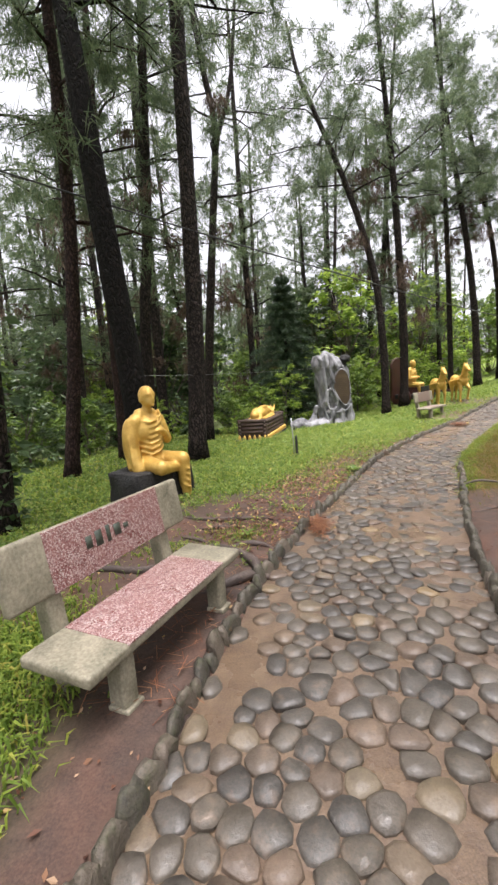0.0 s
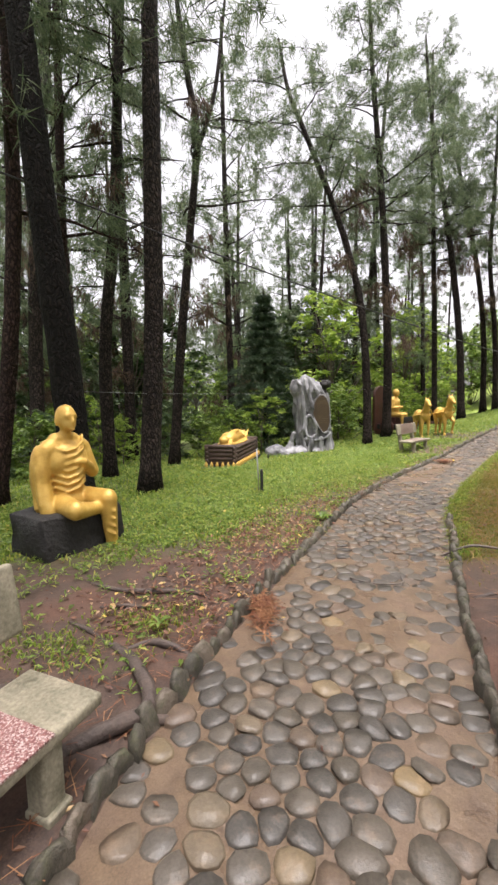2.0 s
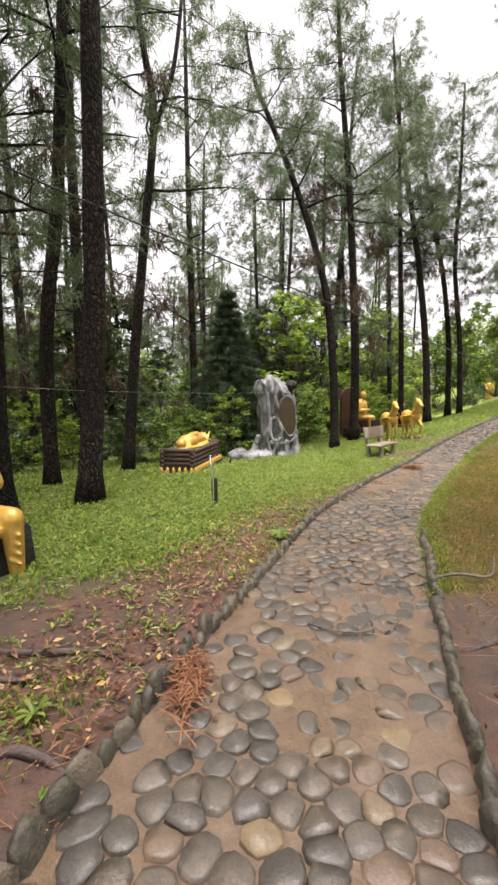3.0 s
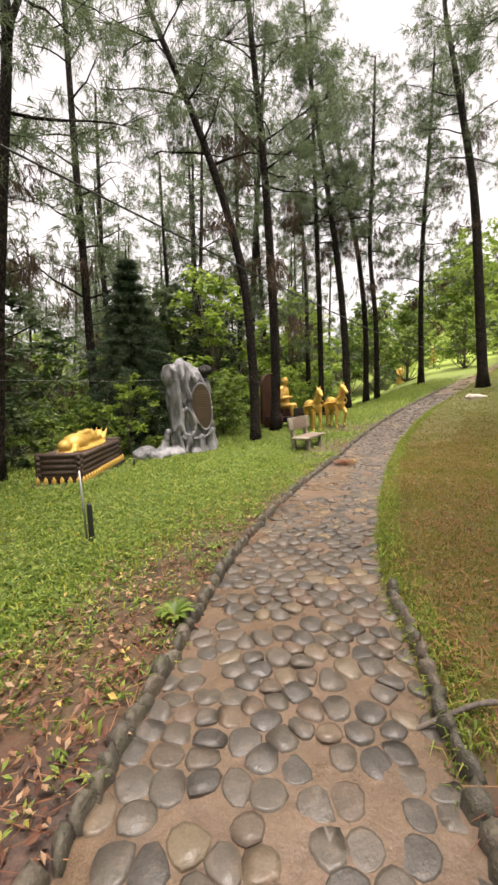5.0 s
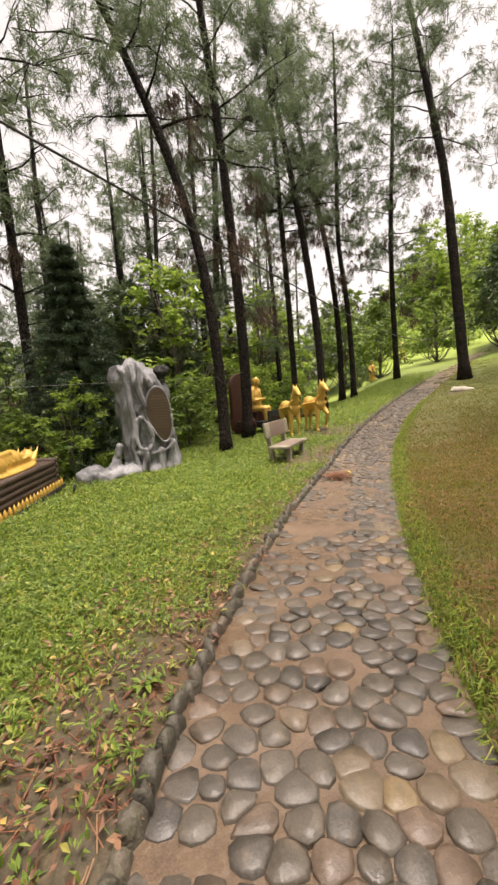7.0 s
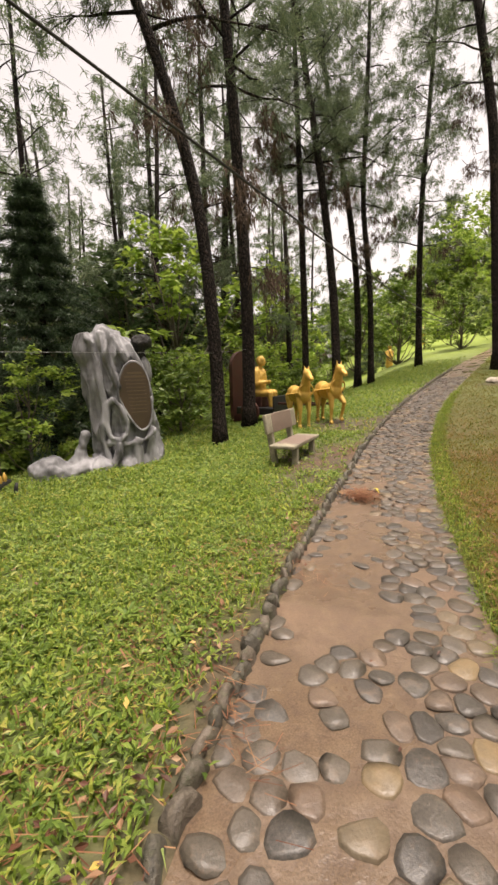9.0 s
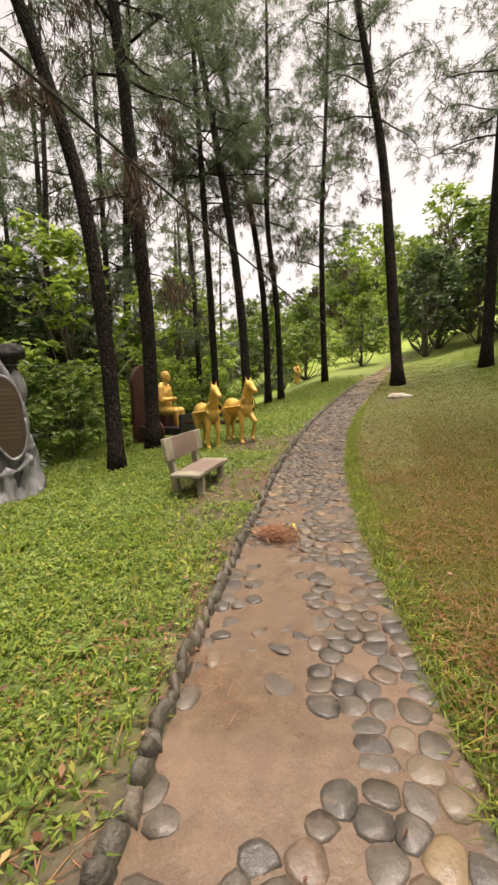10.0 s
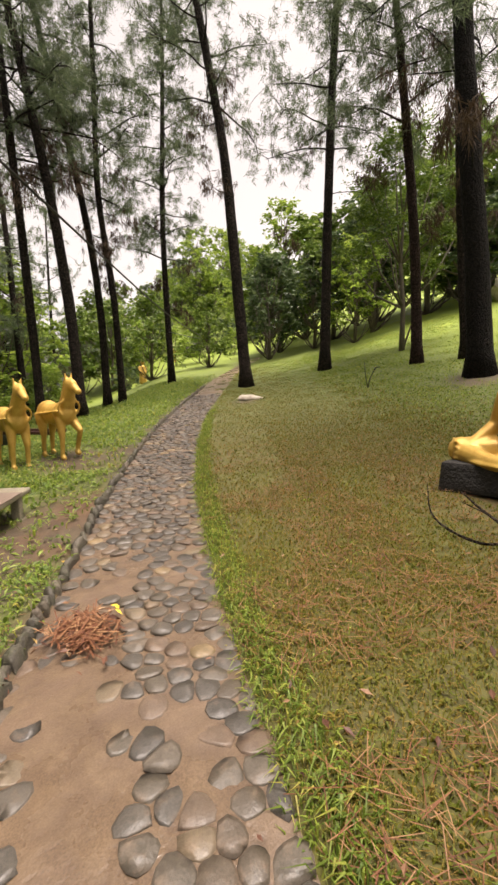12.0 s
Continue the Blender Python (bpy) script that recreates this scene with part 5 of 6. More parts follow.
rod("tree_root", [on(-0.45, 2.86, -0.03), on(-0.2, 3.0, 0.02), on(-0.02, 3.13, 0.035), on(-0.07, 3.33, 0.04), on(-0.28, 3.66, 0.01), on(-0.5, 3.85, -0.03)], [0.034, 0.042, 0.038, 0.024], M_ROOT, "dark twisted tree root breaking through bare earth", "root", 8, 0.15, "surface roots")
rod("tree_root", [on(-0.04, 3.10, -0.02), on(0.06, 3.13, 0.015), on(0.2, 3.17, -0.01)], [0.02, 0.024, 0.016], M_ROOT, "short root running under the kerb", "root", 8, 0.15, "surface roots")
rod("tree_root", [on(-0.30, 3.68, -0.01), on(-0.12, 3.74, 0.015), on(0.05, 3.68, 0.012), on(0.2, 3.6, -0.02)], [0.022, 0.026, 0.014], M_ROOT, "thin tree root lying on bare earth", "root", 6, 0.15, "surface roots")
rod("tree_root", [on(-0.77, 4.09, -0.01), on(-0.6, 3.95, 0.012), on(-0.44, 3.82, -0.01)], [0.014, 0.018, 0.012], M_ROOT, "thin tree root lying on bare earth", "root", 6, 0.15, "surface roots")
rod("tree_root", [on(-0.62, 4.3, -0.01), on(-0.40, 4.26, 0.014), on(-0.18, 4.25, -0.01)], [0.014, 0.02, 0.01], M_ROOT, "thin tree root lying on bare earth", "root", 6, 0.15, "surface roots")
rod("tree_root", [on(-1.7, 3.45, -0.02), on(-1.35, 3.4, 0.015), on(-1.0, 3.3, 0.02), on(-0.75, 3.4, 0.0), on(-0.5, 3.35, -0.03)], [0.03, 0.035, 0.02], M_ROOT, "thin tree root lying on bare earth", "root", 8, 0.15, "surface roots")
rod("tree_root", [on(-1.0, 4.9, -0.03), on(-0.5, 4.55, 0.01), on(0.1, 4.45, 0.012), on(0.35, 4.2, -0.02)], [0.02, 0.022, 0.012], M_ROOT, "thin tree root lying on bare earth", "root", 6, 0.15, "surface roots")
rod("tree_root", [on(2.3, 4.2, -0.02), on(2.8, 4.25, 0.02), on(3.4, 4.05, 0.015), on(4.0, 4.2, -0.02)], [0.02, 0.028, 0.02], M_ROOT, "thin tree root lying on bare earth", "root", 6, 0.15, "surface roots")
rod("tree_root", [on(2.1, 3.6, -0.02), on(2.6, 3.55, 0.015), on(3.2, 3.3, 0.0)], [0.018, 0.022, 0.012], M_ROOT, "thin tree root lying on bare earth", "root", 6, 0.15, "surface roots")
rod("twig", [on(2.5, 5.2, 0.06), on(2.8, 5.1, 0.07), on(3.1, 5.05, 0.05), on(3.25, 5.2, 0.16)], [0.012, 0.014, 0.006], M_BARK_GREY, "dry bent twig at the path edge", "twig")
hz = lambda x, y, d: (x, y, float(height(x, y)) + d)
rod("twig", [hz(1.45, 4.66, 0.03), hz(1.62, 4.52, 0.035), hz(1.85, 4.50, 0.035), hz(1.92, 4.70, 0.03)], [0.006, 0.007, 0.004], M_BARK_GREY, "thin curved twig lying on the path", "twig")
br = thing("fallen_branch", Matrix.Translation((0, 0, 0)), "bare forked fallen branch on dry grass", "branch")
for pts, r in (([on(9.4, 8.1, 0.1), on(8.82, 8.78, 0.12), on(8.5, 9.4, 0.10), on(8.75, 9.75, 0.16), on(9.1, 10.05, 0.24)], [0.026, 0.02, 0.006]), ([on(8.5, 9.4, 0.10), on(8.35, 9.75, 0.05), on(8.7, 10.2, 0.08), on(9.2, 10.4, 0.25)], [0.014, 0.011, 0.005]), ([on(8.82, 8.78, 0.12), on(8.3, 9.05, 0.03), on(7.95, 9.35, 0.03)], [0.013, 0.006]), ([on(8.75, 9.75, 0.16), on(8.6, 9.95, 0.3)], [0.007, 0.003])):
    n = (len(pts) - 1) * 5 + 1
    part("branch", joined("branch", [tube(curve_points(pts, 5), list(np.interp(np.linspace(0, 1, n), np.linspace(0, 1, len(r)), r)), 6, 0.12, 2)], M_BARK, True), M_BARK, br)
spr = thing("sprinkler", Matrix.Translation(rooted(17.5, 14.4)), "small black sprinkler on a bent stake", "sprinkler")
part("stake", joined("stake", [tube([(0, 0, -0.05), (0.03, -0.06, 0.3), (0.1, -0.2, 0.62), (0.12, -0.34, 0.64)], [0.016] * 4, 6)], M_BLACK, True), M_BLACK, spr)
part("arm", joined("arm", [tube([(0, 0, 0.0), (0.0, 0.08, 0.4), (0.0, 0.12, 0.8)], [0.012] * 3, 6)], M_BLACK, True), M_BLACK, spr)
st = part("flat_stone", solid("flat_stone", [("e", (0, 0, 0.03), (0.42, 0.24, 0.13)), ("e", (0.2, 0.06, 0.02), (0.3, 0.2, 0.1))], 0.03, 1, crag(0.05, 4, 3)), M_PALE_STONE)
st.matrix_basis = pose(15.75, 17.85, stand(15.75, 17.85), 0, 0, -45)
tagged(st, "pale flat stone on the grass by a pine", "stone")
for x, y, s, lab in ((36.5, 41.3, 1.1, "large dark boulder on the bank"), (33.5, 12.6, 0.9, "grey boulder on the hill crest")):
    st = part("boulder", solid("boulder", [("e", (0, 0, 0.6), (0.9, 0.8, 0.9)), ("e", (0.4, 0.2, 0.4), (0.7, 0.6, 0.6))], 0.1, 1, crag(0.15, 2, x)), M_BLACK_ROCK if x > 35 else M_PALE_STONE)
    st.matrix_basis = Matrix.Translation(rooted(x, y)) @ Matrix.Scale(s, 4)
    tagged(st, lab, "rock")
small_fig = solid("standing_statue", [("c", (0, 0, 0.1), (0, 0, 1.2), 0.32, 0.22), ("e", (0, 0, 1.6), (0.15, 0.15, 0.19)), ("c", (0, -0.25, 1.2), (0.2, -0.2, 0.8), 0.1, 0.08), ("c", (0, 0.25, 1.2), (0.2, 0.2, 0.8), 0.1, 0.08)], 0.05, 2)
for x, y, lab in ((34.0, 41.5, "golden standing figure far up the path"), (33.7, 9.6, "golden figure standing on the hill crest"), (26.0, 36.4, "golden figure half hidden among light green shrubs")):
    st = part("standing_statue", small_fig, M_GOLD)
    st.matrix_basis = Matrix.Translation(rooted(x, y)) @ pose(0, 0, 0, 0, 0, -120)
    tagged(st, lab, "statue", "distant golden figures")


def rosette(x, y, n, size, label, seed):
    rng = np.random.default_rng(seed)
    vs, fs = [], []
    for i in range(n):
        a, ln, lift = i * 2.4, size * rng.uniform(0.7, 1.1), rng.uniform(0.35, 0.9)
        d, s = np.array([math.cos(a), math.sin(a)]), np.array([-math.sin(a), math.cos(a)])
        k = len(vs)
        for t, w, z in ((0, 0.05, 0), (0.35, 0.10, 0.42 * lift), (0.7, 0.12, 0.62 * lift), (1.0, 0.01, 0.5 * lift)):
            for sd, up in ((-1, 0.03), (0, 0), (1, 0.03)):
                q = d * ln * t + s * sd * w * ln
                vs.append((q[0], q[1], z * ln + up * ln + 0.02))
        for r in range(3):
            for c2 in range(2):
                o = k + r * 3 + c2
                fs += [(o, o + 1, o + 4), (o, o + 4, o + 3)]
    ob = part("rosette_plant", joined("rosette_plant", [(vs, fs)], M_LEAF, True), M_LEAF)
    ob.matrix_basis = Matrix.Translation(rooted(x, y))
    return tagged(ob, label, "plant")


rosette(1.58, 6.46, 22, 0.16, "bright green leafy rosette plant beside the kerb", 1)
for i, (x, y) in enumerate(((3.2, 9.55), (2.1, 7.6), (3.75, 10.6), (-0.1, 3.95), (2.95, 9.9))):
    rosette(x, y, 9, 0.11, "small broad-leaved weed in the grass", 5 + i)
# leafy climber round the nearest thick trunk
rngc = np.random.default_rng(3)
ca, cz = rngc.uniform(0, 6.28, 260), rngc.uniform(0.1, 2.6, 260)
clim = part("climber", joined("climber", [leaves(rngc, np.stack([0.3 * np.cos(ca) + 0.04 * cz, 0.3 * np.sin(ca), cz], -1), (0.12, 0.26))], M_LEAF_DARK), M_LEAF_DARK)
clim.matrix_basis = Matrix.Translation(rooted(-3.2, 4.95))
tagged(clim, "large-leaved climber growing up a pine trunk", "plant", kind="stuff")


# ---- grass, litter and pine straw ----
def blades(rng, x, y, ln, width, bend=0.8):
    """Bent grass blades: (verts, triangles)."""
    n = len(x)
    z = top_of(x, y) + 0.03 * rough_noise(x, y, 1.1) - 0.01
    a = rng.uniform(0, 2 * math.pi, n)
    d, s = np.stack([np.cos(a), np.sin(a), 0 * a], -1), np.stack([-np.sin(a), np.cos(a), 0 * a], -1)
    b = np.stack([x, y, z], -1)
    ln, bd = ln[:, None], 1.2 * bend * rng.uniform(0.4, 1.3, (n, 1))
    up = np.array([0, 0, 1.0])
    w = width * rng.uniform(0.6, 1.3, (n, 1)) * 0.5
    m = b + up * ln * 0.55 + d * ln * 0.28 * bd
    t = b + up * ln * (0.85 - 0.45 * bd) + d * ln * 0.85 * bd
    v = np.stack([b - s * w * 0.7, b + s * w * 0.7, m - s * w, m + s * w, t], 1)
    f = (np.arange(n)[:, None, None] * 5 + np.array([(0, 1, 3), (0, 3, 2), (2, 3, 4)])[None]).reshape(-1, 3)
    return v.reshape(-1, 3), f


def sow(rng, per_m2, s0, s1, d0, d1, side, keep_soil=0.25):
    """Spots beside the walk between two distances from its edge."""
    n = int(per_m2 * (s1 - s0) * (d1 - d0))
    s, d = rng.uniform(s0, s1, n), rng.uniform(d0, d1, n)
    j = np.searchsorted(STEP, s).clip(1, len(STEP) - 2)
    tan = np.gradient(TRACK[:, :2], axis=0)[j]
    tan /= np.linalg.norm(tan, axis=1)[:, None]
    x = TRACK[j, 0] + tan[:, 1] * side * (TRACK[j, 2] + d) + rng.normal(0, 0.04, n)
    y = TRACK[j, 1] - tan[:, 0] * side * (TRACK[j, 2] + d) + rng.normal(0, 0.04, n)
    off, sd, _ = off_track(x, y)
    fade = np.clip((s1 - s) / min(4.0, 0.4 * (s1 - s0)), 0, 1) * (np.clip((d1 - d) / (0.35 * (d1 - d0)), 0, 1) if d1 > 1.2 else 1)
    ok = (rng.uniform(0, 1, n) < fade) & (off > min(0.0, d0)) & (sd == side) & (rng.uniform(0, 1, n) > soil_share(x, y) * (1.08 - keep_soil * 0.3))
    for bx, by, br_ in ((BX, BY, 0.65), (s1x, s1y, 0.5), (MX, MY, 0.75), (2.3, 15.85, 0.5)):
        ok &= np.hypot(x - bx, y - by) > br_
    ok &= ~((np.abs((x - PX) * 0.97 - (y - PY) * 0.27) < 0.5) & (np.abs((x - PX) * 0.27 + (y - PY) * 0.97) < 1.55))
    return x[ok], y[ok]


S0 = float(np.interp(0.0, TRACK[:, 1], STEP))
gr = np.random.default_rng(9)
lush, drygr, straw, litter = [], [], [], []
for per, a, b_, d0, d1, lo, hi, w in ((1000, 0.5, 16, 0.06, 1.6, 0.05, 0.11, 0.013), (650, 0.5, 19, 1.05, 4.6, 0.06, 0.12, 0.018), (230, 1, 32, 3.5, 12, 0.08, 0.17, 0.03), (130, 12, 36, 0.1, 4.6, 0.08, 0.16, 0.03)):
    x, y = sow(gr, per, S0 + a, S0 + b_, d0, d1, -1)
    keep = np.array([noise.noise(Vector((p * 1.3, q * 1.3, 11))) + 0.6 * noise.noise(Vector((p * 4, q * 4, 2))) for p, q in zip(x, y)]) > -0.8
    x, y = x[keep], y[keep]
    lush.append(blades(gr, x, y, gr.uniform(lo, hi, len(x)), w))
for per, a, b_, d0, d1, lo, hi, w in ((4000, 5.0, 17, 0.04, 2.4, 0.03, 0.08, 0.005), (900, 5, 22, 1.4, 5.5, 0.03, 0.075, 0.010), (460, 10, 40, 0.1, 8, 0.03, 0.08, 0.014), (240, 5, 40, 4.0, 15, 0.035, 0.09, 0.022)):
    x, y = sow(gr, per, S0 + a, S0 + b_, d0, d1, 1)
    up_slope = 0.75 * x - 0.66 * y > 3.2 + gr.normal(0, 0.8, len(x))
    drygr.append(blades(gr, x[~up_slope], y[~up_slope], gr.uniform(lo, hi, (~up_slope).sum()), w, 1.0))
    if up_slope.any():
        lush.append(blades(gr, x[up_slope], y[up_slope], gr.uniform(lo, hi, up_slope.sum()), w, 1.0))
x, y = sow(gr, 2600, S0 + 5.4, S0 + 24, -0.05, 0.22, 1, 0)
lush.append(blades(gr, x, y, gr.uniform(0.05, 0.12, len(x)), 0.008, 1.0))
x, y = sow(gr, 160, S0 + 5.4, S0 + 17, 0.2, 3.0, 1)
keep = np.array([noise.noise(Vector((p * 1.6, q * 1.6, 4))) for p, q in zip(x, y)]) > 0.12
lush.append(blades(gr, x[keep], y[keep], gr.uniform(0.05, 0.10, keep.sum()), 0.008, 1.0))
# low leafy weeds among the grass
def weeds(rng, x, y, per, size):
    n = len(x)
    z = top_of(x, y) + 0.03 * rough_noise(x, y, 1.1)
    tall = rng.uniform(0.3, 1.0, n) * size[1]
    c = np.repeat(np.stack([x, y, z], -1), per, 0)
    a = rng.uniform(0, 2 * math.pi, n * per)
    lift = rng.uniform(0.1, 1.0, n * per)
    d = np.stack([np.cos(a) * np.cos(lift), np.sin(a) * np.cos(lift), np.sin(lift)], -1)
    s = np.stack([-np.sin(a), np.cos(a), rng.normal(0, 0.3, n * per)], -1)
    ln = rng.uniform(*size, (n * per, 1))
    c = c + d * (1, 1, 0) * ln * 0.3 + np.array([0, 0, 1.0]) * (np.repeat(tall, per) * rng.uniform(0.1, 1.0, n * per))[:, None]
    mid, w = c + d * ln * 0.45, ln * rng.uniform(0.10, 0.17, (n * per, 1))
    tip = c + d * ln - np.array([0, 0, 1.0]) * ln * 0.25
    v = np.stack([c, mid + s * w, tip, mid - s * w], 1)
    f = (np.arange(n * per)[:, None, None] * 4 + np.array([(0, 1, 2), (0, 2, 3)])[None]).reshape(-1, 3)
    return v.reshape(-1, 3), f


leafy_weeds = []
for per, a, b_, d0, d1, lo, hi, k in ((330, 3.0, 18, 0.03, 2.2, 0.03, 0.07, 7), (230, 0.5, 22, 1.4, 5.4, 0.04, 0.08, 7), (80, 0.5, 32, 4.0, 12, 0.06, 0.12, 5), (70, 13, 36, 0.05, 5.0, 0.06, 0.11, 5)):
    x, y = sow(gr, per, S0 + a, S0 + b_, d0, d1, -1, 0.9)
    clump = np.array([noise.noise(Vector((p * 1.7, q * 1.7, 31))) + 0.5 * noise.noise(Vector((p * 5, q * 5, 8))) for p, q in zip(x, y)])
    ok = clump > gr.uniform(-0.75, 0.15, len(x))
    leafy_weeds.append(weeds(gr, x[ok], y[ok], k, (lo, hi)))
x, y = gr.uniform(-2.2, -1.15, 160), gr.uniform(0.4, 3.0, 160)
leafy_weeds.append(weeds(gr, x, y, 5, (0.03, 0.06)))
tagged(part("leafy_weeds", joined("leafy_weeds", leafy_weeds, M_WEED), M_WEED), "low bright green leafy ground-cover weeds", "weeds", kind="stuff")
# tufts under and beside the bench
x, y = gr.normal(-1.55, 0.3, 5200), gr.normal(1.7, 0.6, 5200)
ok = x < -0.95
lush.append(blades(gr, x[ok], y[ok], gr.uniform(0.06, 0.16, ok.sum()), 0.013))
x, y = gr.normal(-0.15, 0.16, 260), gr.normal(4.05, 0.12, 260)
lush.append(blades(gr, x, y, gr.uniform(0.04, 0.10, len(x)), 0.011))
x, y = gr.normal(-0.75, 0.3, 420), gr.normal(3.75, 0.16, 420)
lush.append(blades(gr, x, y, gr.uniform(0.03, 0.08, len(x)), 0.010))
tagged(part("grass", joined("grass", lush, M_GRASS), M_GRASS), "lush green ground-cover grass", "grass", kind="stuff")
tagged(part("dry_grass", joined("dry_grass", drygr, M_GRASS_DRY), M_GRASS_DRY), "short olive and brown dry grass", "grass", kind="stuff")


def strewn(rng, x, y, z, ln, width):
    """Straws lying about: (verts, triangles)."""
    n = len(x)
    a = rng.uniform(0, math.pi, n)
    d = np.stack([np.cos(a), np.sin(a), rng.normal(0, 0.12, n)], -1) * ln[:, None] / 2
    s = np.stack([-np.sin(a), np.cos(a), 0 * a], -1) * width / 2
    c = np.stack([x, y, z], -1)
    v = np.stack([c - d - s, c - d + s, c + d + s, c + d - s], 1)
    f = (np.arange(n)[:, None, None] * 4 + np.array([(0, 2, 1), (0, 3, 2)])[None]).reshape(-1, 3)
    return v.reshape(-1, 3), f


x, y = sow(gr, 330, S0 + 3, S0 + 20, 0.05, 5.5, 1, 1)
keep = np.array([noise.noise(Vector((p * 0.9, q * 0.9, 21))) for p, q in zip(x, y)]) > -0.15
x, y = x[keep], y[keep]
straw.append(strewn(gr, x, y, top_of(x, y) + gr.uniform(0.02, 0.06, len(x)), gr.uniform(0.08, 0.22, len(x)), 0.0035))
for cx, cy, rx, ry, n in ((5.85, 11.55, 0.075, 0.10, 340), (0.64, 4.15, 0.035, 0.14, 230), (3.35, 8.85, 0.06, 0.2, 50), (4.3, 10.0, 0.06, 0.2, 40)):
    x, y = gr.normal(cx, rx, n), gr.normal(cy, ry, n)
    straw.append(strewn(gr, x, y, height(x, y) + 0.035 + gr.uniform(0, 0.05, n), gr.uniform(0.08, 0.24, n) * (1 if n > 100 else 0.6), 0.007 if n > 100 else 0.003))
x, y = sow(gr, 260, S0 + 1.5, S0 + 14, 0.02, 0.9, -1, 3)
straw.append(strewn(gr, x, y, top_of(x, y) + gr.uniform(0.01, 0.04, len(x)), gr.uniform(0.06, 0.18, len(x)), 0.004))
tagged(part("pine_straw", joined("pine_straw", straw, M_STRAW), M_STRAW), "reddish fallen pine straw", "litter", kind="stuff")
for n, xr, yr in ((1700, (-2.2, 1.6), (0.0, 6.4)), (300, (1.7, 4.5), (2.0, 5.4))):
    x, y = gr.uniform(*xr, n), gr.uniform(*yr, n)
    ok = off_track(x, y)[0] > 0.0
    x, y = x[ok], y[ok]
    litter.append(leaves(gr, np.stack([x, y, top_of(x, y) + 0.03 * rough_noise(x, y, 1.1) + 0.012], -1), (0.018, 0.055), 0.15))
for side, per, a, b_, d1 in ((-1, 420, 3.5, 9.5, 1.1), (-1, 90, 8, 15, 0.35), (-1, 40, 3.5, 12, 0.9), (1, 8, 5, 17, 3.5), (-1, 9, 5, 15, 3.0)):
    x, y = sow(gr, per, S0 + a, S0 + b_, 0.05, d1, side, 3)
    litter.append(leaves(gr, np.stack([x, y, top_of(x, y) + gr.uniform(0.02, 0.06, len(x))], -1), (0.028, 0.068), 0.3))
for cx, cy, rr, n in ((5.85, 11.55, 0.24, 70), (0.68, 4.2, 0.12, 30)):
    x, y = gr.normal(cx, rr * 0.6, n), gr.normal(cy, rr * 0.6, n)
    litter.append(leaves(gr, np.stack([x, y, height(x, y) + 0.05 + gr.uniform(0, 0.03, n)], -1), (0.04, 0.09), 0.4))
x, y = gr.uniform(-0.4, 6.5, 90), gr.uniform(1.5, 12, 90)
ok = off_track(x, y)[0] < -0.08
litter.append(leaves(gr, np.stack([x, y, height(x, y) + 0.035], -1)[ok], (0.02, 0.05), 0.1))
tagged(part("fallen_leaf_litter", joined("fallen_leaf_litter", litter, M_LITTER), M_LITTER), "scattered tan and reddish fallen leaves", "litter", kind="stuff")
yl = part("yellow_leaf", joined("yellow_leaf", [leaves(gr, np.array([(0, 0, 0), (0.02, 0.03, 0.004), (-0.02, 0.02, 0.006)]), (0.06, 0.08), 0.05)], M_YELLOW_LEAF), M_YELLOW_LEAF)
yl.matrix_basis = Matrix.Translation((6.10, 11.55, float(height(6.1, 11.55)) + 0.07))
tagged(yl, "fresh yellow leaf on the path", "leaf")


# ---- kerb stones ----
def dome(seed, seg=10, rings=((1.0, -0.5), (0.96, 0.25), (0.74, 0.78)), wob=0.09, square=2.4, rough=0.03):
    """Rounded stone of unit half sizes."""
    rng = np.random.default_rng(seed)
    ph, am = rng.uniform(0, 6.28, 4), rng.uniform(0.2, 1, 4) * wob
    vs, fs = [], []
    off = rng.normal(0, 0.08, 2)
    for ri, (r, z) in enumerate(rings):
        for k in range(seg):
            a = 2 * math.pi * k / seg
            c, s = math.cos(a), math.sin(a)
            q = (abs(c) ** square + abs(s) ** square) ** (-1 / square)
            q *= 1 + sum(am[j] * math.sin((j + 2) * a + ph[j]) for j in range(3))
            vs.append((c * q * r + off[0] * (ri > 1), s * q * r + off[1] * (ri > 1), z + rng.normal(0, rough)))
    vs.append((off[0], off[1], 1.0))
    for i in range(len(rings) - 1):
        for k in range(seg):
            a, b = i * seg + k, i * seg + (k + 1) % seg
            fs += [(a, b, b + seg), (a, b + seg, a + seg)]
    o = (len(rings) - 1) * seg
    fs += [(o + k, o + (k + 1) % seg, len(vs) - 1) for k in range(seg)]
    return np.array(vs), np.array(fs)


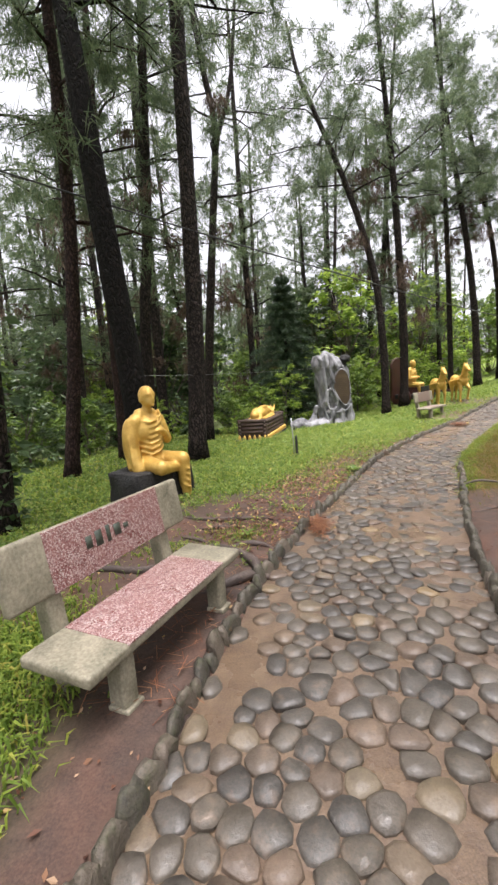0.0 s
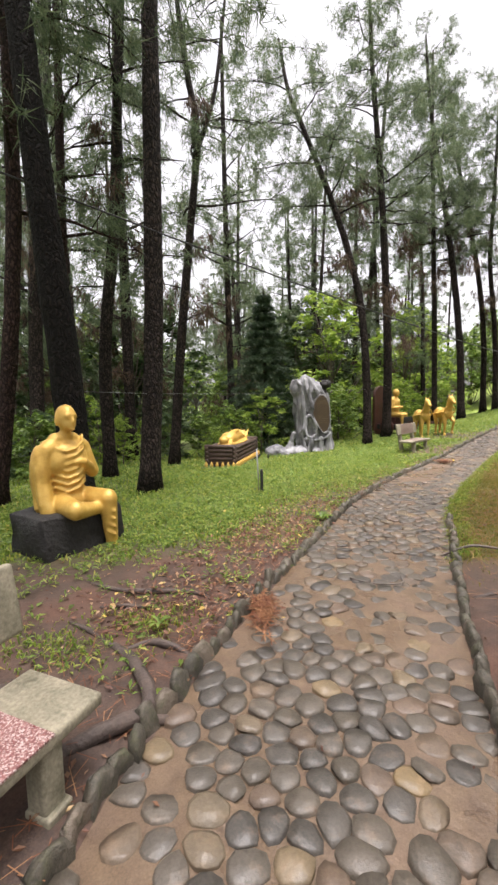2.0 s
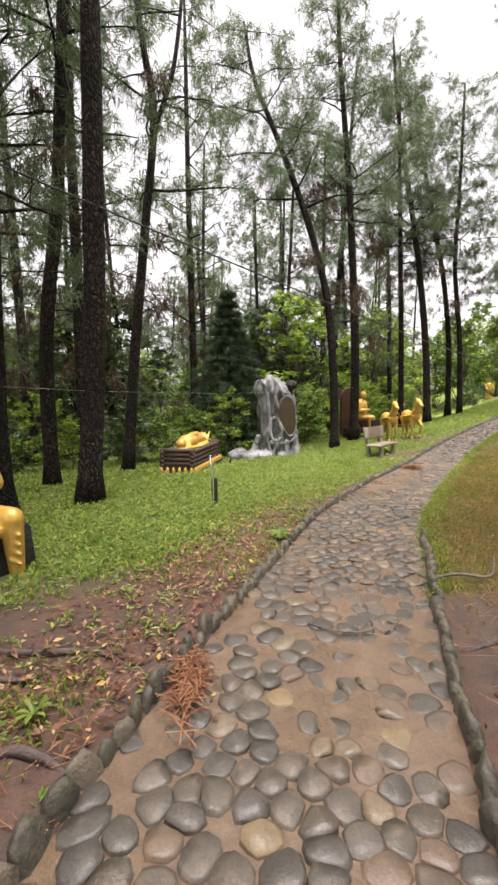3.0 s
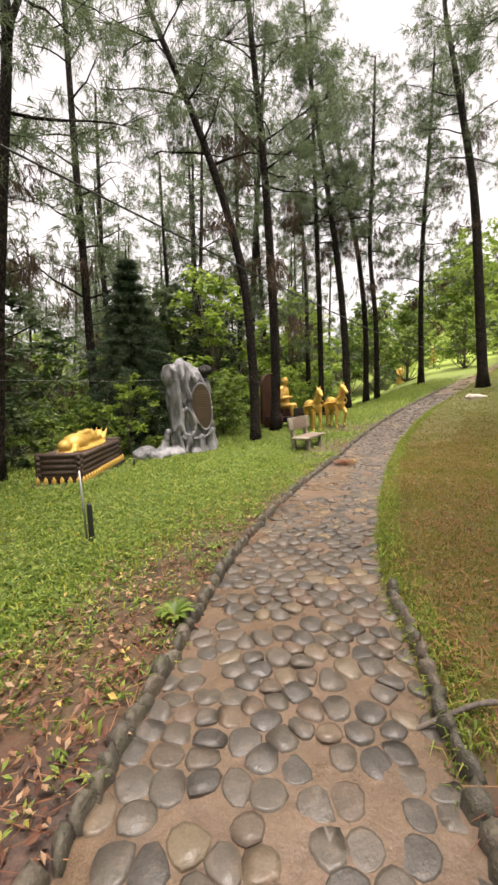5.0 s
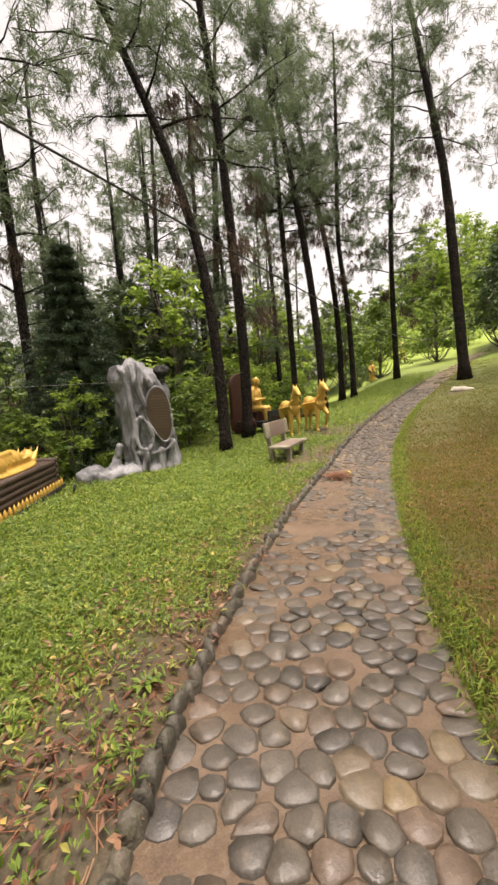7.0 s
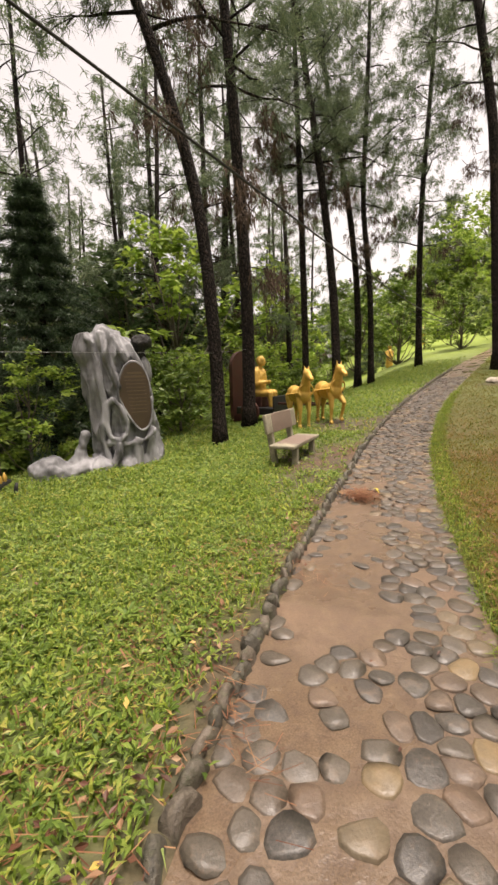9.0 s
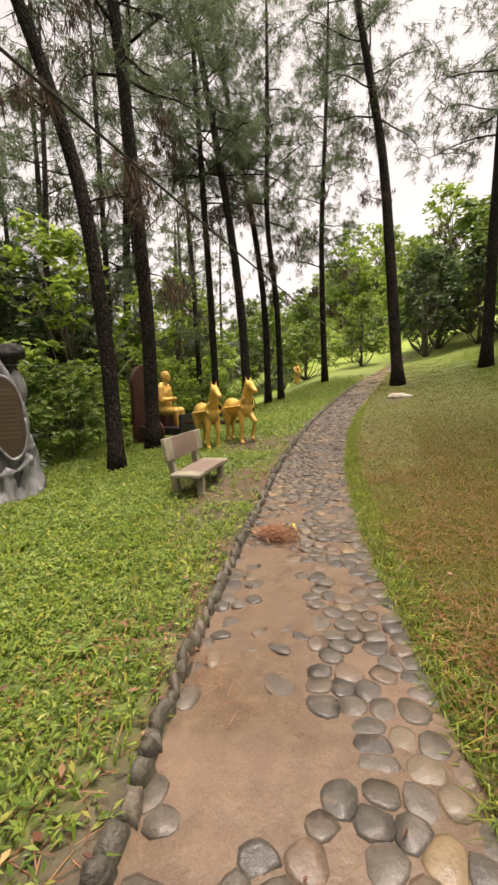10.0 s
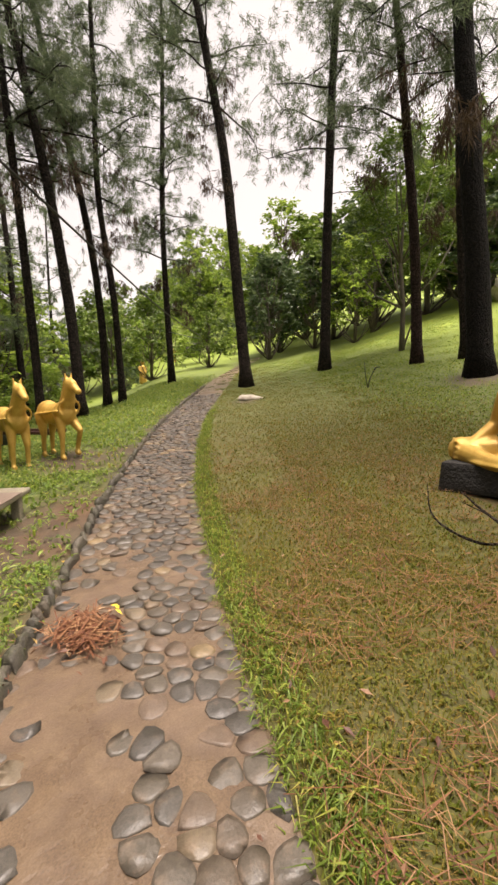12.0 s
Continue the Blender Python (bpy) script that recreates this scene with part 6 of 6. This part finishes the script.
kerb_shapes = []
for i in range(8):
    v, f = dome(200 + i, 8, ((1.0, -0.8), (1.0, 0.4), (0.72, 0.86)), 0.26, 3.6, 0.09)
    me = rows_mesh("kerb_stone", v, f)
    me.materials.append(M_KERB)
    kerb_shapes.append(me)
kr = random.Random(12)
for side, s_to, name in ((-1, 30.0, "kerb_left"), (1, 7.2, "kerb_right")):
    kerb = thing(name, Matrix.Identity(4), "row of upright mossy edging stones along the path", "kerb", kind="structure")
    s = S0 - 0.5
    while s < S0 + s_to:
        early = s < S0 + 4.6
        ln = kr.uniform(0.04, 0.085) * (1 if s < S0 + 14 else 1.7)
        s += ln * 0.94
        c, d, hw = along(s)
        e = hw + 0.03 + kr.uniform(-0.012, 0.012)
        x, y = c[0] + d[1] * side * e, c[1] - d[0] * side * e
        tall = kr.uniform(0.07, 0.15) if early else kr.uniform(0.06, 0.11)
        ob = part("kerb_stone", kr.choice(kerb_shapes), M_KERB, kerb)
        ob.matrix_basis = Matrix.Translation((x, y, float(height(x, y)) + 0.0)) @ pose(0, 0, 0, kr.uniform(-9, 9), kr.uniform(-12, 12), math.degrees(math.atan2(d[1], d[0])) + kr.uniform(-16, 16)) @ Matrix.Diagonal((ln * 1.02, kr.uniform(0.027, 0.04) if early else kr.uniform(0.028, 0.045), tall, 1))
        s += ln * 0.94

# ---- cobbles ----
# stones packed side by side: each fills its own cell between its neighbours
cr = random.Random(21)
cells = []
s, row = S0 - 0.7, 0
while s < S0 + 27:
    hw = along(s)[2]
    n = max(6, round(2 * hw / 0.142))
    for k in range(n):
        u = -hw + 2 * hw * (k + (0.25 if row % 2 else 0.75)) / (n + 0.0) + cr.uniform(-0.05, 0.05)
        if cr.random() < 0.12:
            continue
        cells.append((s + cr.uniform(-0.042, 0.042), u, hw))
    s += 0.118
    row += 1
cells = np.array(cells)
cells[:, 1] = np.clip(cells[:, 1], -cells[:, 2] + 0.03, cells[:, 2] - 0.03)
STRETCH = 0.86
for turn in range(3):
    push = np.zeros((len(cells), 2))
    for i, (cs, cu, hw) in enumerate(cells):
        q = np.stack([cells[:, 0] - cs, (cells[:, 1] - cu) * STRETCH], -1)
        dd = np.hypot(*q.T)
        near = (dd < 0.105) & (dd > 0)
        if near.any():
            push[i] = -(((0.105 - dd[near]) / dd[near])[:, None] * q[near]).sum(0) * 0.3
    cells[:, 0] += push[:, 0]
    cells[:, 1] = np.clip(cells[:, 1] + push[:, 1], -cells[:, 2] + 0.03, cells[:, 2] - 0.03)
RIM = 12
ANG = np.arange(RIM) * 2 * math.pi / RIM
RAYS = np.stack([np.cos(ANG), np.sin(ANG)], -1)


def bare_and_sunk(x, y, t):
    """How often a stone is missing under the mud, and how deep the rest lie."""
    n = noise.noise(Vector((x * 1.4, y * 1.4, 5)))
    if y < 1.6:
        return 0.02, 0.05 + 0.3 * n
    if y < 2.5:
        return (0.75 if t < -0.7 + 0.2 * n else 0.01), 0.05 + 0.3 * n
    if y < 3.6:
        return (0.3 if t > 0.6 else 0.02), (0.62 if t > 0.3 else 0.2) + 0.3 * n
    if y < 5.2:
        return (0.6 if t < -0.75 else 0.08 if t < -0.1 else 0.3 + 0.4 * n), (0.5 if t < 0 else 0.75) + 0.35 * n
    if y < 8.0:
        return (0.22 if t < -0.75 + 0.2 * n else 0.02), (0.55 if t < -0.6 else 0.3) + 0.4 * n
    if y < 9.1:
        return (0.55 if -0.6 < t < -0.1 else 0.1), 0.55 + 0.35 * n
    if y < 12.4:
        mud = -0.78 < t < 0.05 + 0.45 * n
        return (0.78 if mud else 0.2 if t < -0.7 else 0.03), (0.85 if mud else 0.6) + 0.35 * n
    return 0.02, 0.35 + 0.35 * n


def stone(i):
    """Rounded, flat-topped stone that fits its cell: world place and mesh arrays."""
    cs, cu, hw = cells[i]
    q = cells[:, :2] - (cs, cu)
    dd = np.hypot(*q.T)
    near = (dd < 0.34) & (dd > 0)
    walls = [(v / d, d / 2) for v, d in zip(q[near], dd[near])] + [(np.array([0, 1.0]), max(0.02, hw + 0.005 - cu)), (np.array([0, -1.0]), max(0.02, hw + 0.005 + cu))]
    acc = np.full(RIM, (1 / 0.098) ** 7)
    for v, d in walls:
        acc += np.maximum(0, RAYS @ v / d) ** 7
    r = acc ** (-1 / 7) * 1.14 * cr.uniform(0.88, 1.02) - cr.uniform(0.002, 0.006)
    r *= 1 + np.array([cr.uniform(-0.035, 0.035) for _ in ANG])
    c, d, _ = along(cs)
    right = np.array([d[1], -d[0]])
    flat = RAYS[:, :1] * r[:, None] * d + RAYS[:, 1:] * r[:, None] * right
    x, y = c + right * cu
    off = np.array([cr.uniform(-0.012, 0.012), cr.uniform(-0.012, 0.012)])
    tilt = np.array([cr.uniform(-0.10, 0.10), cr.uniform(-0.10, 0.10)])
    bare, sunk = bare_and_sunk(x, y, cu / hw)
    up = max(0.002, 0.026 * (1 - sunk)) * cr.uniform(0.75, 1.2)
    v = []
    for k, z in ((1.0, -0.03), (0.96, up * 0.55), (0.84, up * 0.94)):
        ring = flat * k + off * (k < 0.9)
        v.append(np.c_[ring, z + ring @ tilt * (z > 0) + np.array([cr.uniform(-0.0015, 0.0015) for _ in ANG]) * (z > 0)])
    v.append(np.array([[off[0], off[1], up * 1.02 + off @ tilt]]))
    f = [t for i2 in range(2) for k in range(RIM) for t in ((i2 * RIM + k, i2 * RIM + (k + 1) % RIM + RIM, i2 * RIM + (k + 1) % RIM), (i2 * RIM + k, i2 * RIM + k + RIM, i2 * RIM + (k + 1) % RIM + RIM))]
    f += [(2 * RIM + k, 3 * RIM, 2 * RIM + (k + 1) % RIM) for k in range(RIM)]
    gone = cr.random() < bare
    return gone, (x, y, float(height(x, y)) + 0.006 - 0.02 * (cu / hw) ** 2), np.concatenate(v), np.array(f)


singles, rest = 0, []
for i in range(len(cells)):
    gone, at, v, f = stone(i)
    if gone:
        continue
    if 1.7 < at[1] < 4.6 and singles < 300:
        singles += 1
        me = rows_mesh("cobble", v, f)
        me.materials.append(M_COBBLE)
        part("cobble", me, M_COBBLE, pavement).matrix_basis = Matrix.Translation(at)
    else:
        rest.append((v + np.array(at), f))
tagged(part("cobbles", joined("cobbles", rest, M_COBBLE, True), M_COBBLE, pavement), "grey river cobbles", kind="stuff")
